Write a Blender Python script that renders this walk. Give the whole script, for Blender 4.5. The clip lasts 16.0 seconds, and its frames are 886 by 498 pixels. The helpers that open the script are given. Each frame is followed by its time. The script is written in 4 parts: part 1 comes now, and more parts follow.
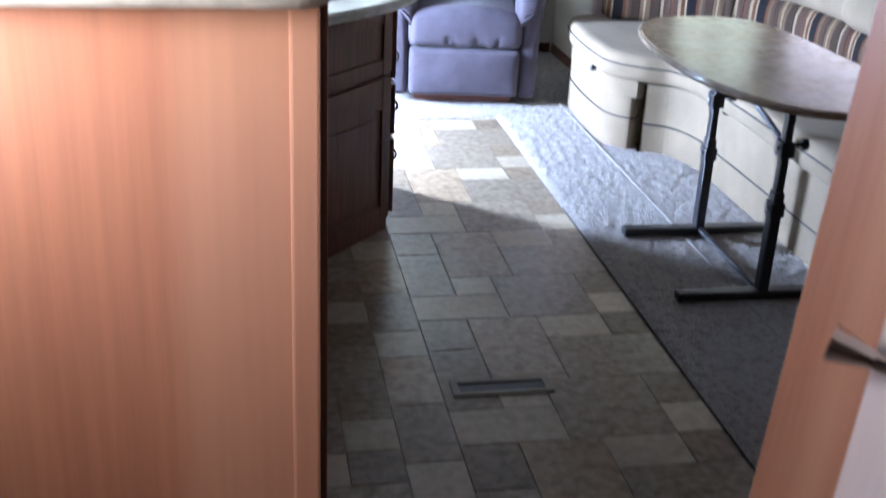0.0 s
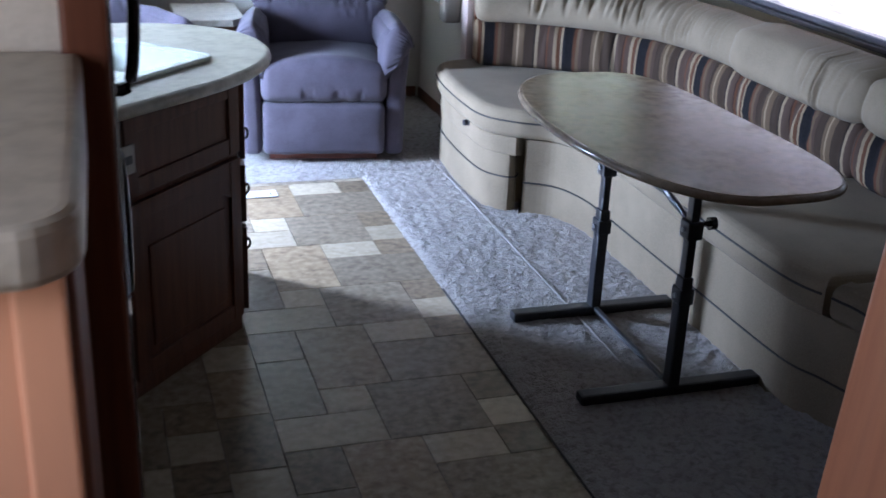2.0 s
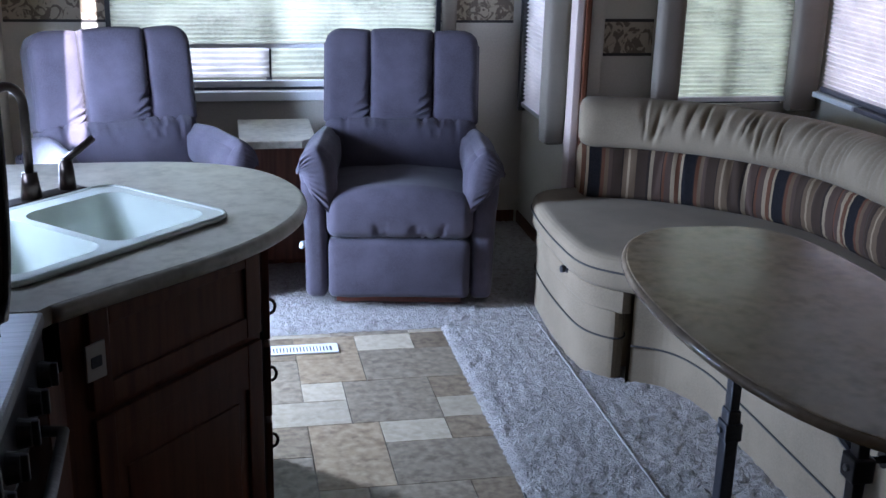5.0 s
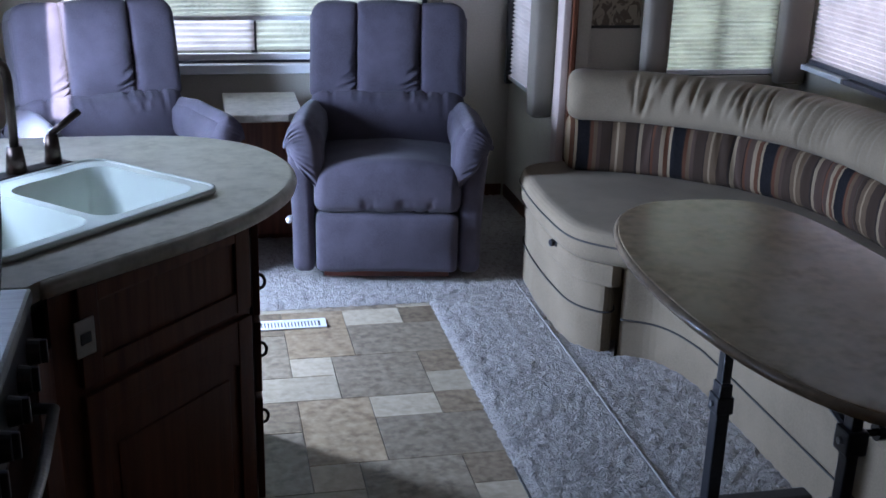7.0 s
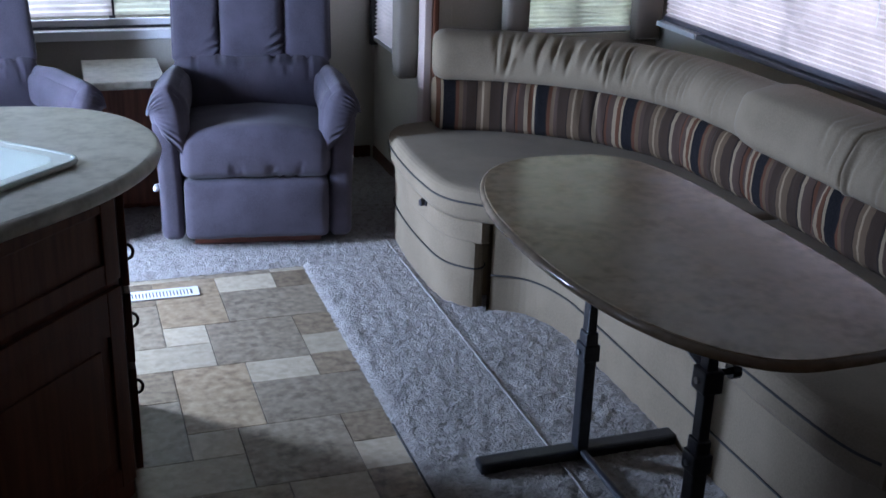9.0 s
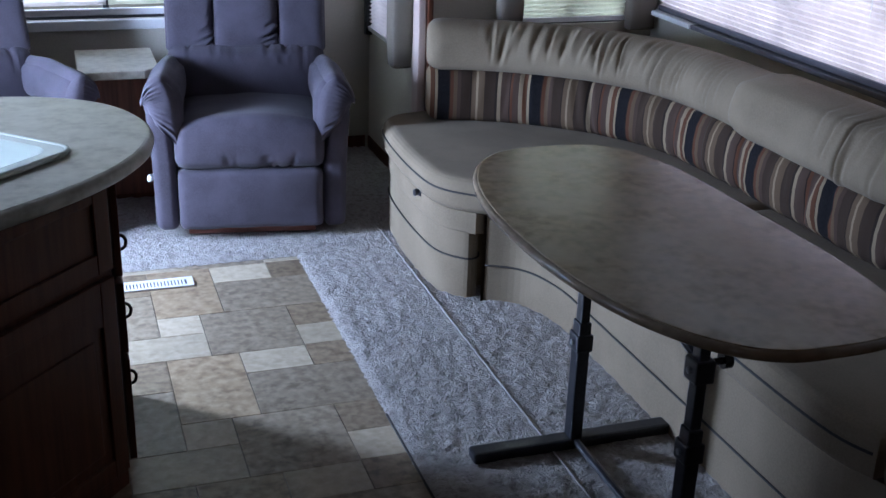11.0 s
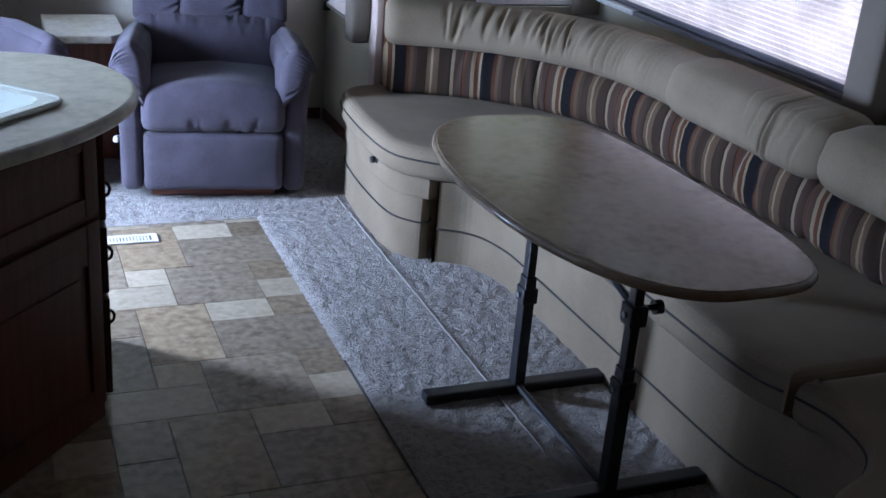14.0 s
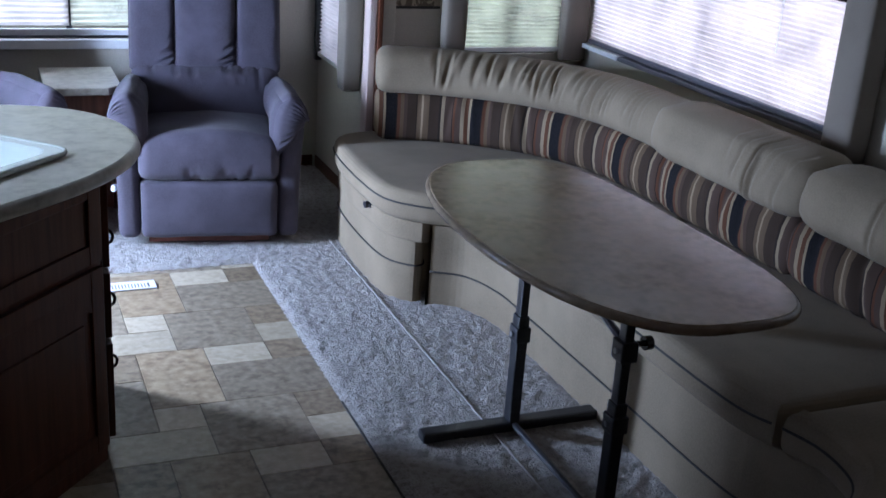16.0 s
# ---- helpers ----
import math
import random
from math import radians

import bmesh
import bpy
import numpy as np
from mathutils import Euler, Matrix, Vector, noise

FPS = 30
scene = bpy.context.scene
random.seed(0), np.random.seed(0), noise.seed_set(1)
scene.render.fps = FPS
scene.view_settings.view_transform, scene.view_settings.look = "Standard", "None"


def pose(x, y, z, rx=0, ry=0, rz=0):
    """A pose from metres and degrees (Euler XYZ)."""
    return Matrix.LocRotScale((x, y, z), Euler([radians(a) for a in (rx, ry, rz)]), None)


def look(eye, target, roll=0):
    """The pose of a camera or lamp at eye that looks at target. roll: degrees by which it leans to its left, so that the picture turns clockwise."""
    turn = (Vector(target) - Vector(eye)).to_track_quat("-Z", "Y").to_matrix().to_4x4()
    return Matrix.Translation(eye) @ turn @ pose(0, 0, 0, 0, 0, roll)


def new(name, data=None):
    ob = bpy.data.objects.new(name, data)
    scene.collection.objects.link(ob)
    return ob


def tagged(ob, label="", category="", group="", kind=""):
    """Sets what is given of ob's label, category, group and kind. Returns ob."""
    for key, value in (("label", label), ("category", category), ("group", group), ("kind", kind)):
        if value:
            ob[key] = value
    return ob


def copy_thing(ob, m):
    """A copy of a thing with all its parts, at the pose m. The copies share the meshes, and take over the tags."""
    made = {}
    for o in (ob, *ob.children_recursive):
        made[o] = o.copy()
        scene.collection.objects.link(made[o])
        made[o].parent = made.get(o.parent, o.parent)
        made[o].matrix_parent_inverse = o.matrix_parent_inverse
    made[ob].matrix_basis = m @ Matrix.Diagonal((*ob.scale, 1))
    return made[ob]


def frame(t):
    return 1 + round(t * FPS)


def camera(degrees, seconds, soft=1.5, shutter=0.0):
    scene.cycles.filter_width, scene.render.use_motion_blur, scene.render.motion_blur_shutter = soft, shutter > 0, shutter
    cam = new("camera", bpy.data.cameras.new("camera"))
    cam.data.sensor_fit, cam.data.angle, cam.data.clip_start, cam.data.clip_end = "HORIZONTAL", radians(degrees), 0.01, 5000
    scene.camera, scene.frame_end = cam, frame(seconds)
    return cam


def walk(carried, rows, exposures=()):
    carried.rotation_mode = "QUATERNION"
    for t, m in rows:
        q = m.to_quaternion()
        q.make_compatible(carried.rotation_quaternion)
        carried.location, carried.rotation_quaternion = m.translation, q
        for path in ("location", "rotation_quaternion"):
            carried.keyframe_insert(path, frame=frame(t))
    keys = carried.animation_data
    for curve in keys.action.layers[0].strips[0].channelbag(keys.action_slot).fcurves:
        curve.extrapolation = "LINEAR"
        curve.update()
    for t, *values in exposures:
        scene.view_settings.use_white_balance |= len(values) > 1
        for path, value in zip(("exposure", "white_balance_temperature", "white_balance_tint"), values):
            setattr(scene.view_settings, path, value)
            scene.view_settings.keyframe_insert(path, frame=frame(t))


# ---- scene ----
cam = camera(43, 16.0, soft=1.5, shutter=0.5)
# seconds, eye, target, roll
ROWS = [
    (0.0, (0.479, 0.190, 1.648), (0.830, 1.992, 0.854), 2.67),
    (0.5, (0.466, 0.388, 1.696), (0.838, 2.213, 0.966), 3.83),
    (1.0, (0.501, 0.558, 1.724), (0.963, 2.352, 0.970), 4.42),
    (1.5, (0.549, 0.666, 1.717), (1.120, 2.443, 0.998), 4.51),
    (2.0, (0.601, 0.760, 1.697), (1.177, 2.517, 0.934), 2.62),
    (2.5, (0.691, 0.998, 1.705), (1.393, 2.727, 0.984), 2.29),
    (3.0, (0.765, 1.168, 1.695), (1.346, 2.936, 0.962), 3.35),
    (3.5, (0.852, 1.301, 1.692), (1.376, 3.092, 0.972), 2.64),
    (4.0, (0.887, 1.459, 1.702), (1.391, 3.248, 0.965), 3.92),
    (4.5, (0.951, 1.524, 1.696), (1.329, 3.384, 1.066), 1.54),
    (7.0, (0.933, 1.570, 1.682), (1.339, 3.409, 1.009), 1.68),
    (7.5, (0.938, 1.540, 1.694), (1.470, 3.331, 0.982), 1.78),
    (8.0, (0.936, 1.529, 1.693), (1.560, 3.294, 0.988), 1.56),
    (8.5, (0.933, 1.524, 1.696), (1.572, 3.280, 0.984), 1.27),
    (9.0, (0.936, 1.531, 1.695), (1.551, 3.288, 0.964), 1.93),
    (9.5, (0.940, 1.528, 1.698), (1.558, 3.271, 0.936), 2.35),
    (10.0, (0.936, 1.528, 1.695), (1.562, 3.271, 0.939), 2.08),
    (12.5, (0.961, 1.514, 1.700), (1.566, 3.277, 0.970), 1.72),
    (13.0, (0.951, 1.474, 1.671), (1.589, 3.237, 0.974), 2.49),
    (13.5, (0.917, 1.398, 1.690), (1.542, 3.175, 1.017), 2.14),
    (14.0, (0.797, 1.292, 1.711), (1.519, 2.993, 0.948), 4.77),
    (14.5, (0.755, 1.239, 1.717), (1.453, 2.996, 1.063), 4.25),
    (15.0, (0.761, 1.206, 1.727), (1.488, 2.948, 1.067), 4.34),
    (15.5, (0.745, 1.206, 1.731), (1.487, 2.922, 1.021), 4.09),
    (16.0, (0.751, 1.220, 1.733), (1.497, 2.944, 1.045), 4.05),
]
EXPOSURES = [(0.0, 4.62, 5500, 20), (0.5, 4.38, 5450, 20), (1.0, 4.0, 5450, 20), (1.5, 3.75, 5450, 20), (2.5, 3.65, 5450, 20), (3.5, 3.2, 5450, 20), (4.5, 3.0, 5450, 20), (7.0, 2.78, 5450, 20), (9.0, 2.86, 5450, 20), (12.5, 3.0, 5450, 20), (13.5, 3.02, 5450, 20), (14.5, 3.12, 5450, 20), (16.0, 3.1, 5450, 20)]
walk(cam, [(t, look(e, g, r)) for t, e, g, r in ROWS], EXPOSURES)

# ---- light ----
world = bpy.data.worlds.new("world")
scene.world = world
world.use_nodes = True
wn = world.node_tree
sky = wn.nodes.new("ShaderNodeTexSky")
sky.sky_type, sky.sun_disc, sky.sun_elevation, sky.sun_rotation = "NISHITA", False, radians(40), radians(180)
wn.links.new(sky.outputs[0], wn.nodes["Background"].inputs[0])
wn.nodes["Background"].inputs[1].default_value = 0.05


def area_light(name, eye, target, w, h, watts, colour, spread=180):
    """A rectangular area lamp, for sky light in openings and for added fill."""
    data = bpy.data.lights.new(name, "AREA")
    data.shape, data.size, data.size_y, data.energy, data.color = "RECTANGLE", w, h, watts, colour
    data.spread = radians(spread)
    ob = new(name, data)
    ob.matrix_world = look(eye, target)
    return ob


SKYLIGHT = (0.67, 0.82, 1.0)
area_light("daylight_entry_door", (-0.03, 5.52, 0.80), (1.0, 5.44, 0.70), 0.27, 0.92, 14.6, SKYLIGHT, 175)
# Added fill that brightens sink and counter; no window is seen there.
area_light("fill_sink_counter", (0.012, 4.22, 1.36), (0.44, 4.26, 0.92), 0.50, 0.30, 0.55, SKYLIGHT, 85)
area_light("daylight_rear_window", (1.25, 7.16, 1.35), (1.25, 6.0, 1.2), 1.5, 1.2, 3.7, (0.86, 0.95, 1.0))
area_light("daylight_big_window", (3.72, 4.97, 1.25), (2.5, 4.97, 1.1), 1.9, 1.0, 2.3, (1.0, 0.94, 0.90))
area_light("daylight_end_window", (3.05, 6.2, 1.25), (3.05, 5.0, 1.15), 0.7, 1.1, 1.25, (0.90, 1.0, 0.92))
area_light("daylight_side_window", (2.68, 6.55, 1.2), (2.0, 6.55, 1.1), 0.7, 1.1, 1.15, (0.80, 0.90, 1.0))
# Warm fill added to light the hall cabinet's panel and jamb; source unseen.
area_light("fill_hall_panel", (0.030, 1.20, 1.56), (0.50, 1.40, 1.44), 0.30, 0.45, 0.44, (1.0, 0.91, 0.80))
sun = bpy.data.lights.new("sun", "SUN")
sun.energy, sun.angle, sun.color = 5.0, radians(0.5), (1.0, 0.95, 0.88)
new("sun", sun).matrix_world = look((0.37, 0.0, 5.5), (0.385, 6.0, 0.5))

# ---- materials ----


def shader(name, colour, rough=0.6, metal=0.0, grain=None, amount=0.25, stretch=(1, 1, 1), scale=30.0, bump=0.0, bump_scale=200.0, patch=None, patch_scale=3.0, patch_amount=0.3, spec=0.5, sheen=0.0):
    """A principled surface with two scales of variation and a fine relief. Returns material, tree, shader, colour socket."""
    m = bpy.data.materials.new(name)
    m.use_nodes = True
    t = m.node_tree
    b = t.nodes["Principled BSDF"]
    b.inputs["Roughness"].default_value, b.inputs["Metallic"].default_value = rough, metal
    b.inputs["Specular IOR Level"].default_value = spec
    b.inputs["Sheen Weight"].default_value = sheen
    co = t.nodes.new("ShaderNodeTexCoord")
    mp = t.nodes.new("ShaderNodeMapping")
    mp.inputs["Scale"].default_value = stretch
    t.links.new(co.outputs["Object"], mp.inputs[0])

    def mix(a, c, fac, blend="MIX"):
        x = t.nodes.new("ShaderNodeMix")
        x.data_type, x.blend_type = "RGBA", blend
        for s, v in ((x.inputs[6], a), (x.inputs[7], c), (x.inputs[0], fac)):
            if isinstance(v, (tuple, list)):
                s.default_value = (*v[:3], 1)
            elif isinstance(v, (int, float)):
                s.default_value = v
            else:
                t.links.new(v, s)
        return x.outputs[2]

    def noise_of(sc, detail=4.0, lo=0.35, hi=0.65, vec=None, distort=0.0):
        n = t.nodes.new("ShaderNodeTexNoise")
        n.inputs["Scale"].default_value, n.inputs["Detail"].default_value, n.inputs["Distortion"].default_value = sc, detail, distort
        t.links.new(vec or mp.outputs[0], n.inputs["Vector"])
        r = t.nodes.new("ShaderNodeMapRange")
        r.inputs[1].default_value, r.inputs[2].default_value = lo, hi
        t.links.new(n.outputs["Fac"], r.inputs[0])
        return r.outputs[0]

    def times(s, k):
        x = t.nodes.new("ShaderNodeMath")
        x.operation = "MULTIPLY"
        t.links.new(s, x.inputs[0])
        x.inputs[1].default_value = k
        return x.outputs[0]

    col = colour
    if grain:
        col = mix(col, grain, times(noise_of(scale, 6.0), amount * 2))
    if patch:
        col = mix(col, patch, times(noise_of(patch_scale, 3.0, 0.4, 0.7), patch_amount * 2))
    if isinstance(col, tuple):
        b.inputs["Base Color"].default_value = (*col, 1)
    else:
        t.links.new(col, b.inputs["Base Color"])
    if bump:
        bn = t.nodes.new("ShaderNodeBump")
        bn.inputs["Strength"].default_value, bn.inputs["Distance"].default_value = bump, 0.004
        n = t.nodes.new("ShaderNodeTexNoise")
        n.inputs["Scale"].default_value, n.inputs["Detail"].default_value = bump_scale, 4
        t.links.new(mp.outputs[0], n.inputs["Vector"])
        t.links.new(n.outputs["Fac"], bn.inputs["Height"])
        t.links.new(bn.outputs[0], b.inputs["Normal"])
    return m, t, b, mix, noise_of, times


def plain(*a, **k):
    return shader(*a, **k)[0]


WOOD = plain("cherry_wood", (0.125, 0.042, 0.019), 0.42, grain=(0.062, 0.020, 0.009), amount=0.45, stretch=(14, 14, 0.9), scale=4.0, bump=0.08, bump_scale=60, patch=(0.15, 0.06, 0.032), patch_scale=1.5, spec=0.25)
PANEL = plain("oak_veneer_panel", (0.47, 0.205, 0.108), 0.42, grain=(0.33, 0.14, 0.078), amount=0.24, stretch=(24, 24, 0.8), scale=3.2, bump=0.05, bump_scale=40, patch=(0.58, 0.31, 0.18), patch_scale=0.22, patch_amount=0.5)
DARKWOOD = plain("dark_cherry_wood", (0.20, 0.075, 0.04), 0.5, grain=(0.10, 0.035, 0.02), amount=0.45, stretch=(14, 14, 0.9), scale=4.0, bump=0.08, bump_scale=60)
LAMINATE = plain("stone_laminate", (0.44, 0.405, 0.325), 0.28, grain=(0.24, 0.215, 0.165), amount=0.36, scale=34.0, patch=(0.52, 0.49, 0.41), patch_scale=11, patch_amount=0.35, bump=0.02)
TABLE_LAM = plain("brown_stone_laminate", (0.375, 0.268, 0.152), 0.24, spec=0.9, grain=(0.185, 0.124, 0.064), amount=0.42, scale=33.0, patch=(0.41, 0.32, 0.205), patch_scale=7, patch_amount=0.4, bump=0.02)
TABLE_EDGE = plain("brown_table_edging", (0.27, 0.20, 0.13), 0.16, grain=(0.13, 0.09, 0.055), scale=25)
WALLPAPER = plain("cream_wallpaper", (0.55, 0.51, 0.43), 0.75, grain=(0.46, 0.43, 0.355), amount=0.3, scale=120, patch=(0.50, 0.47, 0.39), patch_scale=2.0, bump=0.12, bump_scale=350)
# Out of view; much darker than a trailer ceiling, to cut bounced light.
CEILING = plain("darkened_ceiling", (0.095, 0.076, 0.055), 0.7, grain=(0.075, 0.060, 0.044), scale=60, bump=0.1)
GREYRAIL = plain("grey_painted_metal", (0.11, 0.105, 0.12), 0.5, grain=(0.085, 0.08, 0.09), scale=40)
WHITE = plain("white_painted_metal", (0.78, 0.79, 0.80), 0.35, grain=(0.68, 0.69, 0.70), scale=40, amount=0.15)
SINKWHITE = plain("white_acrylic", (0.66, 0.70, 0.61), 0.10, grain=(0.56, 0.59, 0.53), scale=12, amount=0.15)
BLACK = plain("black_powder_coat", (0.012, 0.013, 0.017), 0.28, grain=(0.03, 0.03, 0.035), scale=90, amount=0.3)
BLACKGLOSS = plain("black_enamel", (0.010, 0.010, 0.012), 0.12, grain=(0.02, 0.02, 0.022), scale=20)
STEEL = plain("brushed_steel", (0.24, 0.25, 0.26), 0.42, 1.0, grain=(0.42, 0.43, 0.44), stretch=(1, 40, 1), scale=8)
NICKEL = plain("satin_nickel", (0.52, 0.47, 0.43), 0.25, 1.0, grain=(0.42, 0.38, 0.35), scale=30)
BRONZE = plain("dark_bronze", (0.06, 0.045, 0.035), 0.3, 0.9, grain=(0.03, 0.02, 0.02), scale=50)
RECLINER = plain("violet_grey_microfibre", (0.058, 0.049, 0.066), 0.92, grain=(0.036, 0.030, 0.042), amount=0.35, scale=220, patch=(0.080, 0.068, 0.092), patch_scale=7, patch_amount=0.35, bump=0.25, bump_scale=420, sheen=0.10)
SOFA = plain("tan_microfibre", (0.215, 0.166, 0.106), 0.9, grain=(0.165, 0.126, 0.079), amount=0.35, scale=170, patch=(0.256, 0.202, 0.132), patch_scale=5, patch_amount=0.4, bump=0.2, bump_scale=420, sheen=0.04)
VALANCE = plain("taupe_padded_fabric", (0.175, 0.145, 0.112), 0.9, grain=(0.14, 0.116, 0.088), scale=240, bump=0.2, bump_scale=400, patch=(0.20, 0.168, 0.132), patch_scale=5)
PIPING = plain("dark_piping", (0.03, 0.027, 0.025), 0.8, grain=(0.05, 0.045, 0.04), scale=200)
GROUT = plain("brown_vinyl_joint", (0.22, 0.172, 0.122), 0.5, grain=(0.13, 0.10, 0.07), scale=60)
REDWOOD = plain("reddish_base_wood", (0.16, 0.05, 0.03), 0.5, grain=(0.09, 0.03, 0.02), stretch=(1, 12, 12), scale=5)
OUTLET = plain("ivory_plastic", (0.42, 0.40, 0.35), 0.35, grain=(0.36, 0.34, 0.29), scale=30)
DOORSKIN = plain("pale_door_skin", (0.66, 0.56, 0.50), 0.5, grain=(0.58, 0.47, 0.41), stretch=(10, 10, 1), scale=4)


def tile_material(name, a, g, p):
    m, t, b, mix, noise_of, times = shader(name, a, 0.30, grain=g, amount=0.5, scale=19, patch=p, patch_scale=34, patch_amount=0.5, bump=0.06, bump_scale=70)
    where = t.nodes.new("ShaderNodeNewGeometry")
    for link in [k for k in t.links if k.from_node.type == "TEX_COORD"]:
        t.links.new(where.outputs["Position"], link.to_socket)
    info = t.nodes.new("ShaderNodeObjectInfo")
    src = b.inputs["Base Color"].links[0].from_socket
    r = t.nodes.new("ShaderNodeMapRange")
    r.inputs[3].default_value, r.inputs[4].default_value = 0.74, 0.95
    t.links.new(info.outputs["Random"], r.inputs[0])
    hsv = t.nodes.new("ShaderNodeHueSaturation")
    t.links.new(src, hsv.inputs["Color"])
    t.links.new(r.outputs[0], hsv.inputs["Value"])
    t.links.new(hsv.outputs[0], b.inputs["Base Color"])
    return m


TILES = {
    "c": tile_material("cream_vinyl_tile", (0.53, 0.45, 0.315), (0.42, 0.345, 0.235), (0.60, 0.52, 0.385)),
    "t": tile_material("tan_vinyl_tile", (0.39, 0.29, 0.175), (0.21, 0.145, 0.083), (0.48, 0.375, 0.245)),
    "g": tile_material("grey_brown_vinyl_tile", (0.32, 0.258, 0.178), (0.175, 0.135, 0.088), (0.43, 0.355, 0.255)),
    "b": tile_material("brown_vinyl_tile", (0.26, 0.195, 0.125), (0.13, 0.092, 0.054), (0.36, 0.285, 0.19)),
}


def carpet_material():
    m, t, b, mix, noise_of, times = shader("grey_cut_pile_carpet", (0.33, 0.31, 0.30), 1.0, bump=1.0, bump_scale=130, spec=0.1, sheen=0.2)
    b.inputs["Normal"].links[0].from_node.inputs["Distance"].default_value = 0.012
    fine = mix((0.365, 0.335, 0.308), (0.225, 0.203, 0.183), noise_of(48, 5.0, 0.46, 0.66))
    col = mix(fine, (0.24, 0.22, 0.20), times(noise_of(7, 5.0, 0.45, 0.75), 0.5))
    t.links.new(col, b.inputs["Base Color"])
    return m


CARPET = carpet_material()


def stripe_material():
    """Woven stripes that run across the bolsters; the length along the bolster is the first coordinate, in metres."""
    m, t, b, mix, noise_of, times = shader("striped_upholstery", (0.3, 0.25, 0.2), 0.9, bump=0.3, bump_scale=300, spec=0.2)
    uv = t.nodes.new("ShaderNodeUVMap")
    sep = t.nodes.new("ShaderNodeSeparateXYZ")
    t.links.new(uv.outputs[0], sep.inputs[0])
    def shift_of(sock, d):
        x = t.nodes.new("ShaderNodeMath")
        x.inputs[1].default_value = d
        t.links.new(sock, x.inputs[0])
        return x.outputs[0]

    fr = t.nodes.new("ShaderNodeMath")
    fr.operation = "WRAP"
    fr.inputs[1].default_value, fr.inputs[2].default_value = 1.0, 0.0
    t.links.new(shift_of(times(sep.outputs[0], 1 / 0.385), 0.885), fr.inputs[0])
    ramp = t.nodes.new("ShaderNodeValToRGB")
    ramp.color_ramp.interpolation = "CONSTANT"
    tan, rust, navy, brown, cream, mauve, dark = (0.112, 0.073, 0.041), (0.098, 0.038, 0.017), (0.004, 0.0038, 0.0055), (0.040, 0.024, 0.014), (0.265, 0.198, 0.122), (0.068, 0.041, 0.028), (0.020, 0.0125, 0.0085)
    order = [(0, navy), (0.12, dark), (0.13, rust), (0.165, tan), (0.21, mauve), (0.25, brown), (0.35, dark), (0.362, tan), (0.41, cream), (0.43, tan), (0.50, brown), (0.62, dark), (0.645, cream), (0.685, mauve), (0.78, dark), (0.79, rust), (0.82, mauve), (0.88, cream), (0.925, rust), (0.965, dark), (0.972, cream)]
    el = ramp.color_ramp.elements
    while len(el) < len(order):
        el.new(0.5)
    for e, (p, c) in zip(el, order):
        e.position, e.color = p, (*c, 1)
    t.links.new(fr.outputs[0], ramp.inputs[0])
    col = mix(ramp.outputs[0], (0.05, 0.04, 0.035), times(noise_of(300, 2.0), 0.25))
    t.links.new(col, b.inputs["Base Color"])
    return m


STRIPES = stripe_material()


def shade_material(name, colour, through_part, dim=0.62):
    """Pleated shade cloth: lets part of the daylight behind it through."""
    m, t, b, mix, noise_of, times = shader(name, colour, 0.9)
    # Large blotches in the cloth colour; dim sets how dark they get.
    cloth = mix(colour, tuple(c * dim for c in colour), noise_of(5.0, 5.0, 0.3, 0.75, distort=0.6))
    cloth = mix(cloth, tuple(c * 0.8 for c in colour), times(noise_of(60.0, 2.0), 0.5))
    t.links.new(cloth, b.inputs["Base Color"])
    tr = t.nodes.new("ShaderNodeBsdfTranslucent")
    t.links.new(cloth, tr.inputs["Color"])
    ms = t.nodes.new("ShaderNodeMixShader")
    ms.inputs[0].default_value = through_part
    t.links.new(b.outputs[0], ms.inputs[1])
    t.links.new(tr.outputs[0], ms.inputs[2])
    t.links.new(ms.outputs[0], t.nodes["Material Output"].inputs["Surface"])
    return m


SHADE = shade_material("cream_pleated_cloth", (0.84, 0.77, 0.74), 0.58)
# Strong blotches: dappled light from outside is put into this cloth's colour.
SHADE_GREEN = shade_material("painted_dapple_cloth", (0.72, 0.72, 0.58), 0.5, 0.42)


def border_material():
    """Wallpaper border: cream ground with brown leaf scrolls."""
    m, t, b, mix, noise_of, times = shader("leaf_scroll_border", (0.42, 0.36, 0.26), 0.7)
    leaf = noise_of(17, 2.0, 0.49, 0.56, distort=2.2)
    col = mix((0.36, 0.30, 0.215), (0.13, 0.098, 0.066), leaf)
    t.links.new(col, b.inputs["Base Color"])
    return m


BORDER = border_material()
GLASS = bpy.data.materials.new("window_glass")
GLASS.use_nodes = True
GLASS.node_tree.nodes["Principled BSDF"].inputs["Transmission Weight"].default_value = 1.0
GLASS.node_tree.nodes["Principled BSDF"].inputs["Roughness"].default_value = 0.0
GLASS.node_tree.nodes["Principled BSDF"].inputs["IOR"].default_value = 1.05

# ---- mesh helpers ----


def part(name, bm, material, parent=None, label="", smooth=False):
    """Links a bmesh as one mesh object, under a thing or a part."""
    bmesh.ops.recalc_face_normals(bm, faces=bm.faces)
    me = bpy.data.meshes.new(name)
    bm.to_mesh(me)
    bm.free()
    me.materials.append(material)
    if smooth:
        me.polygons.foreach_set("use_smooth", [True] * len(me.polygons))
    ob = new(name, me)
    if parent:
        ob.parent = parent
    if label:
        ob["label"] = label
    return ob


def thing(name, label, category, m=None, group=""):
    ob = new(name)
    ob.empty_display_size = 0.1
    if m is not None:
        ob.matrix_world = m
    return tagged(ob, label, category, group)


def setting(ob, label="", category=""):
    return tagged(ob, label, category, kind="structure")


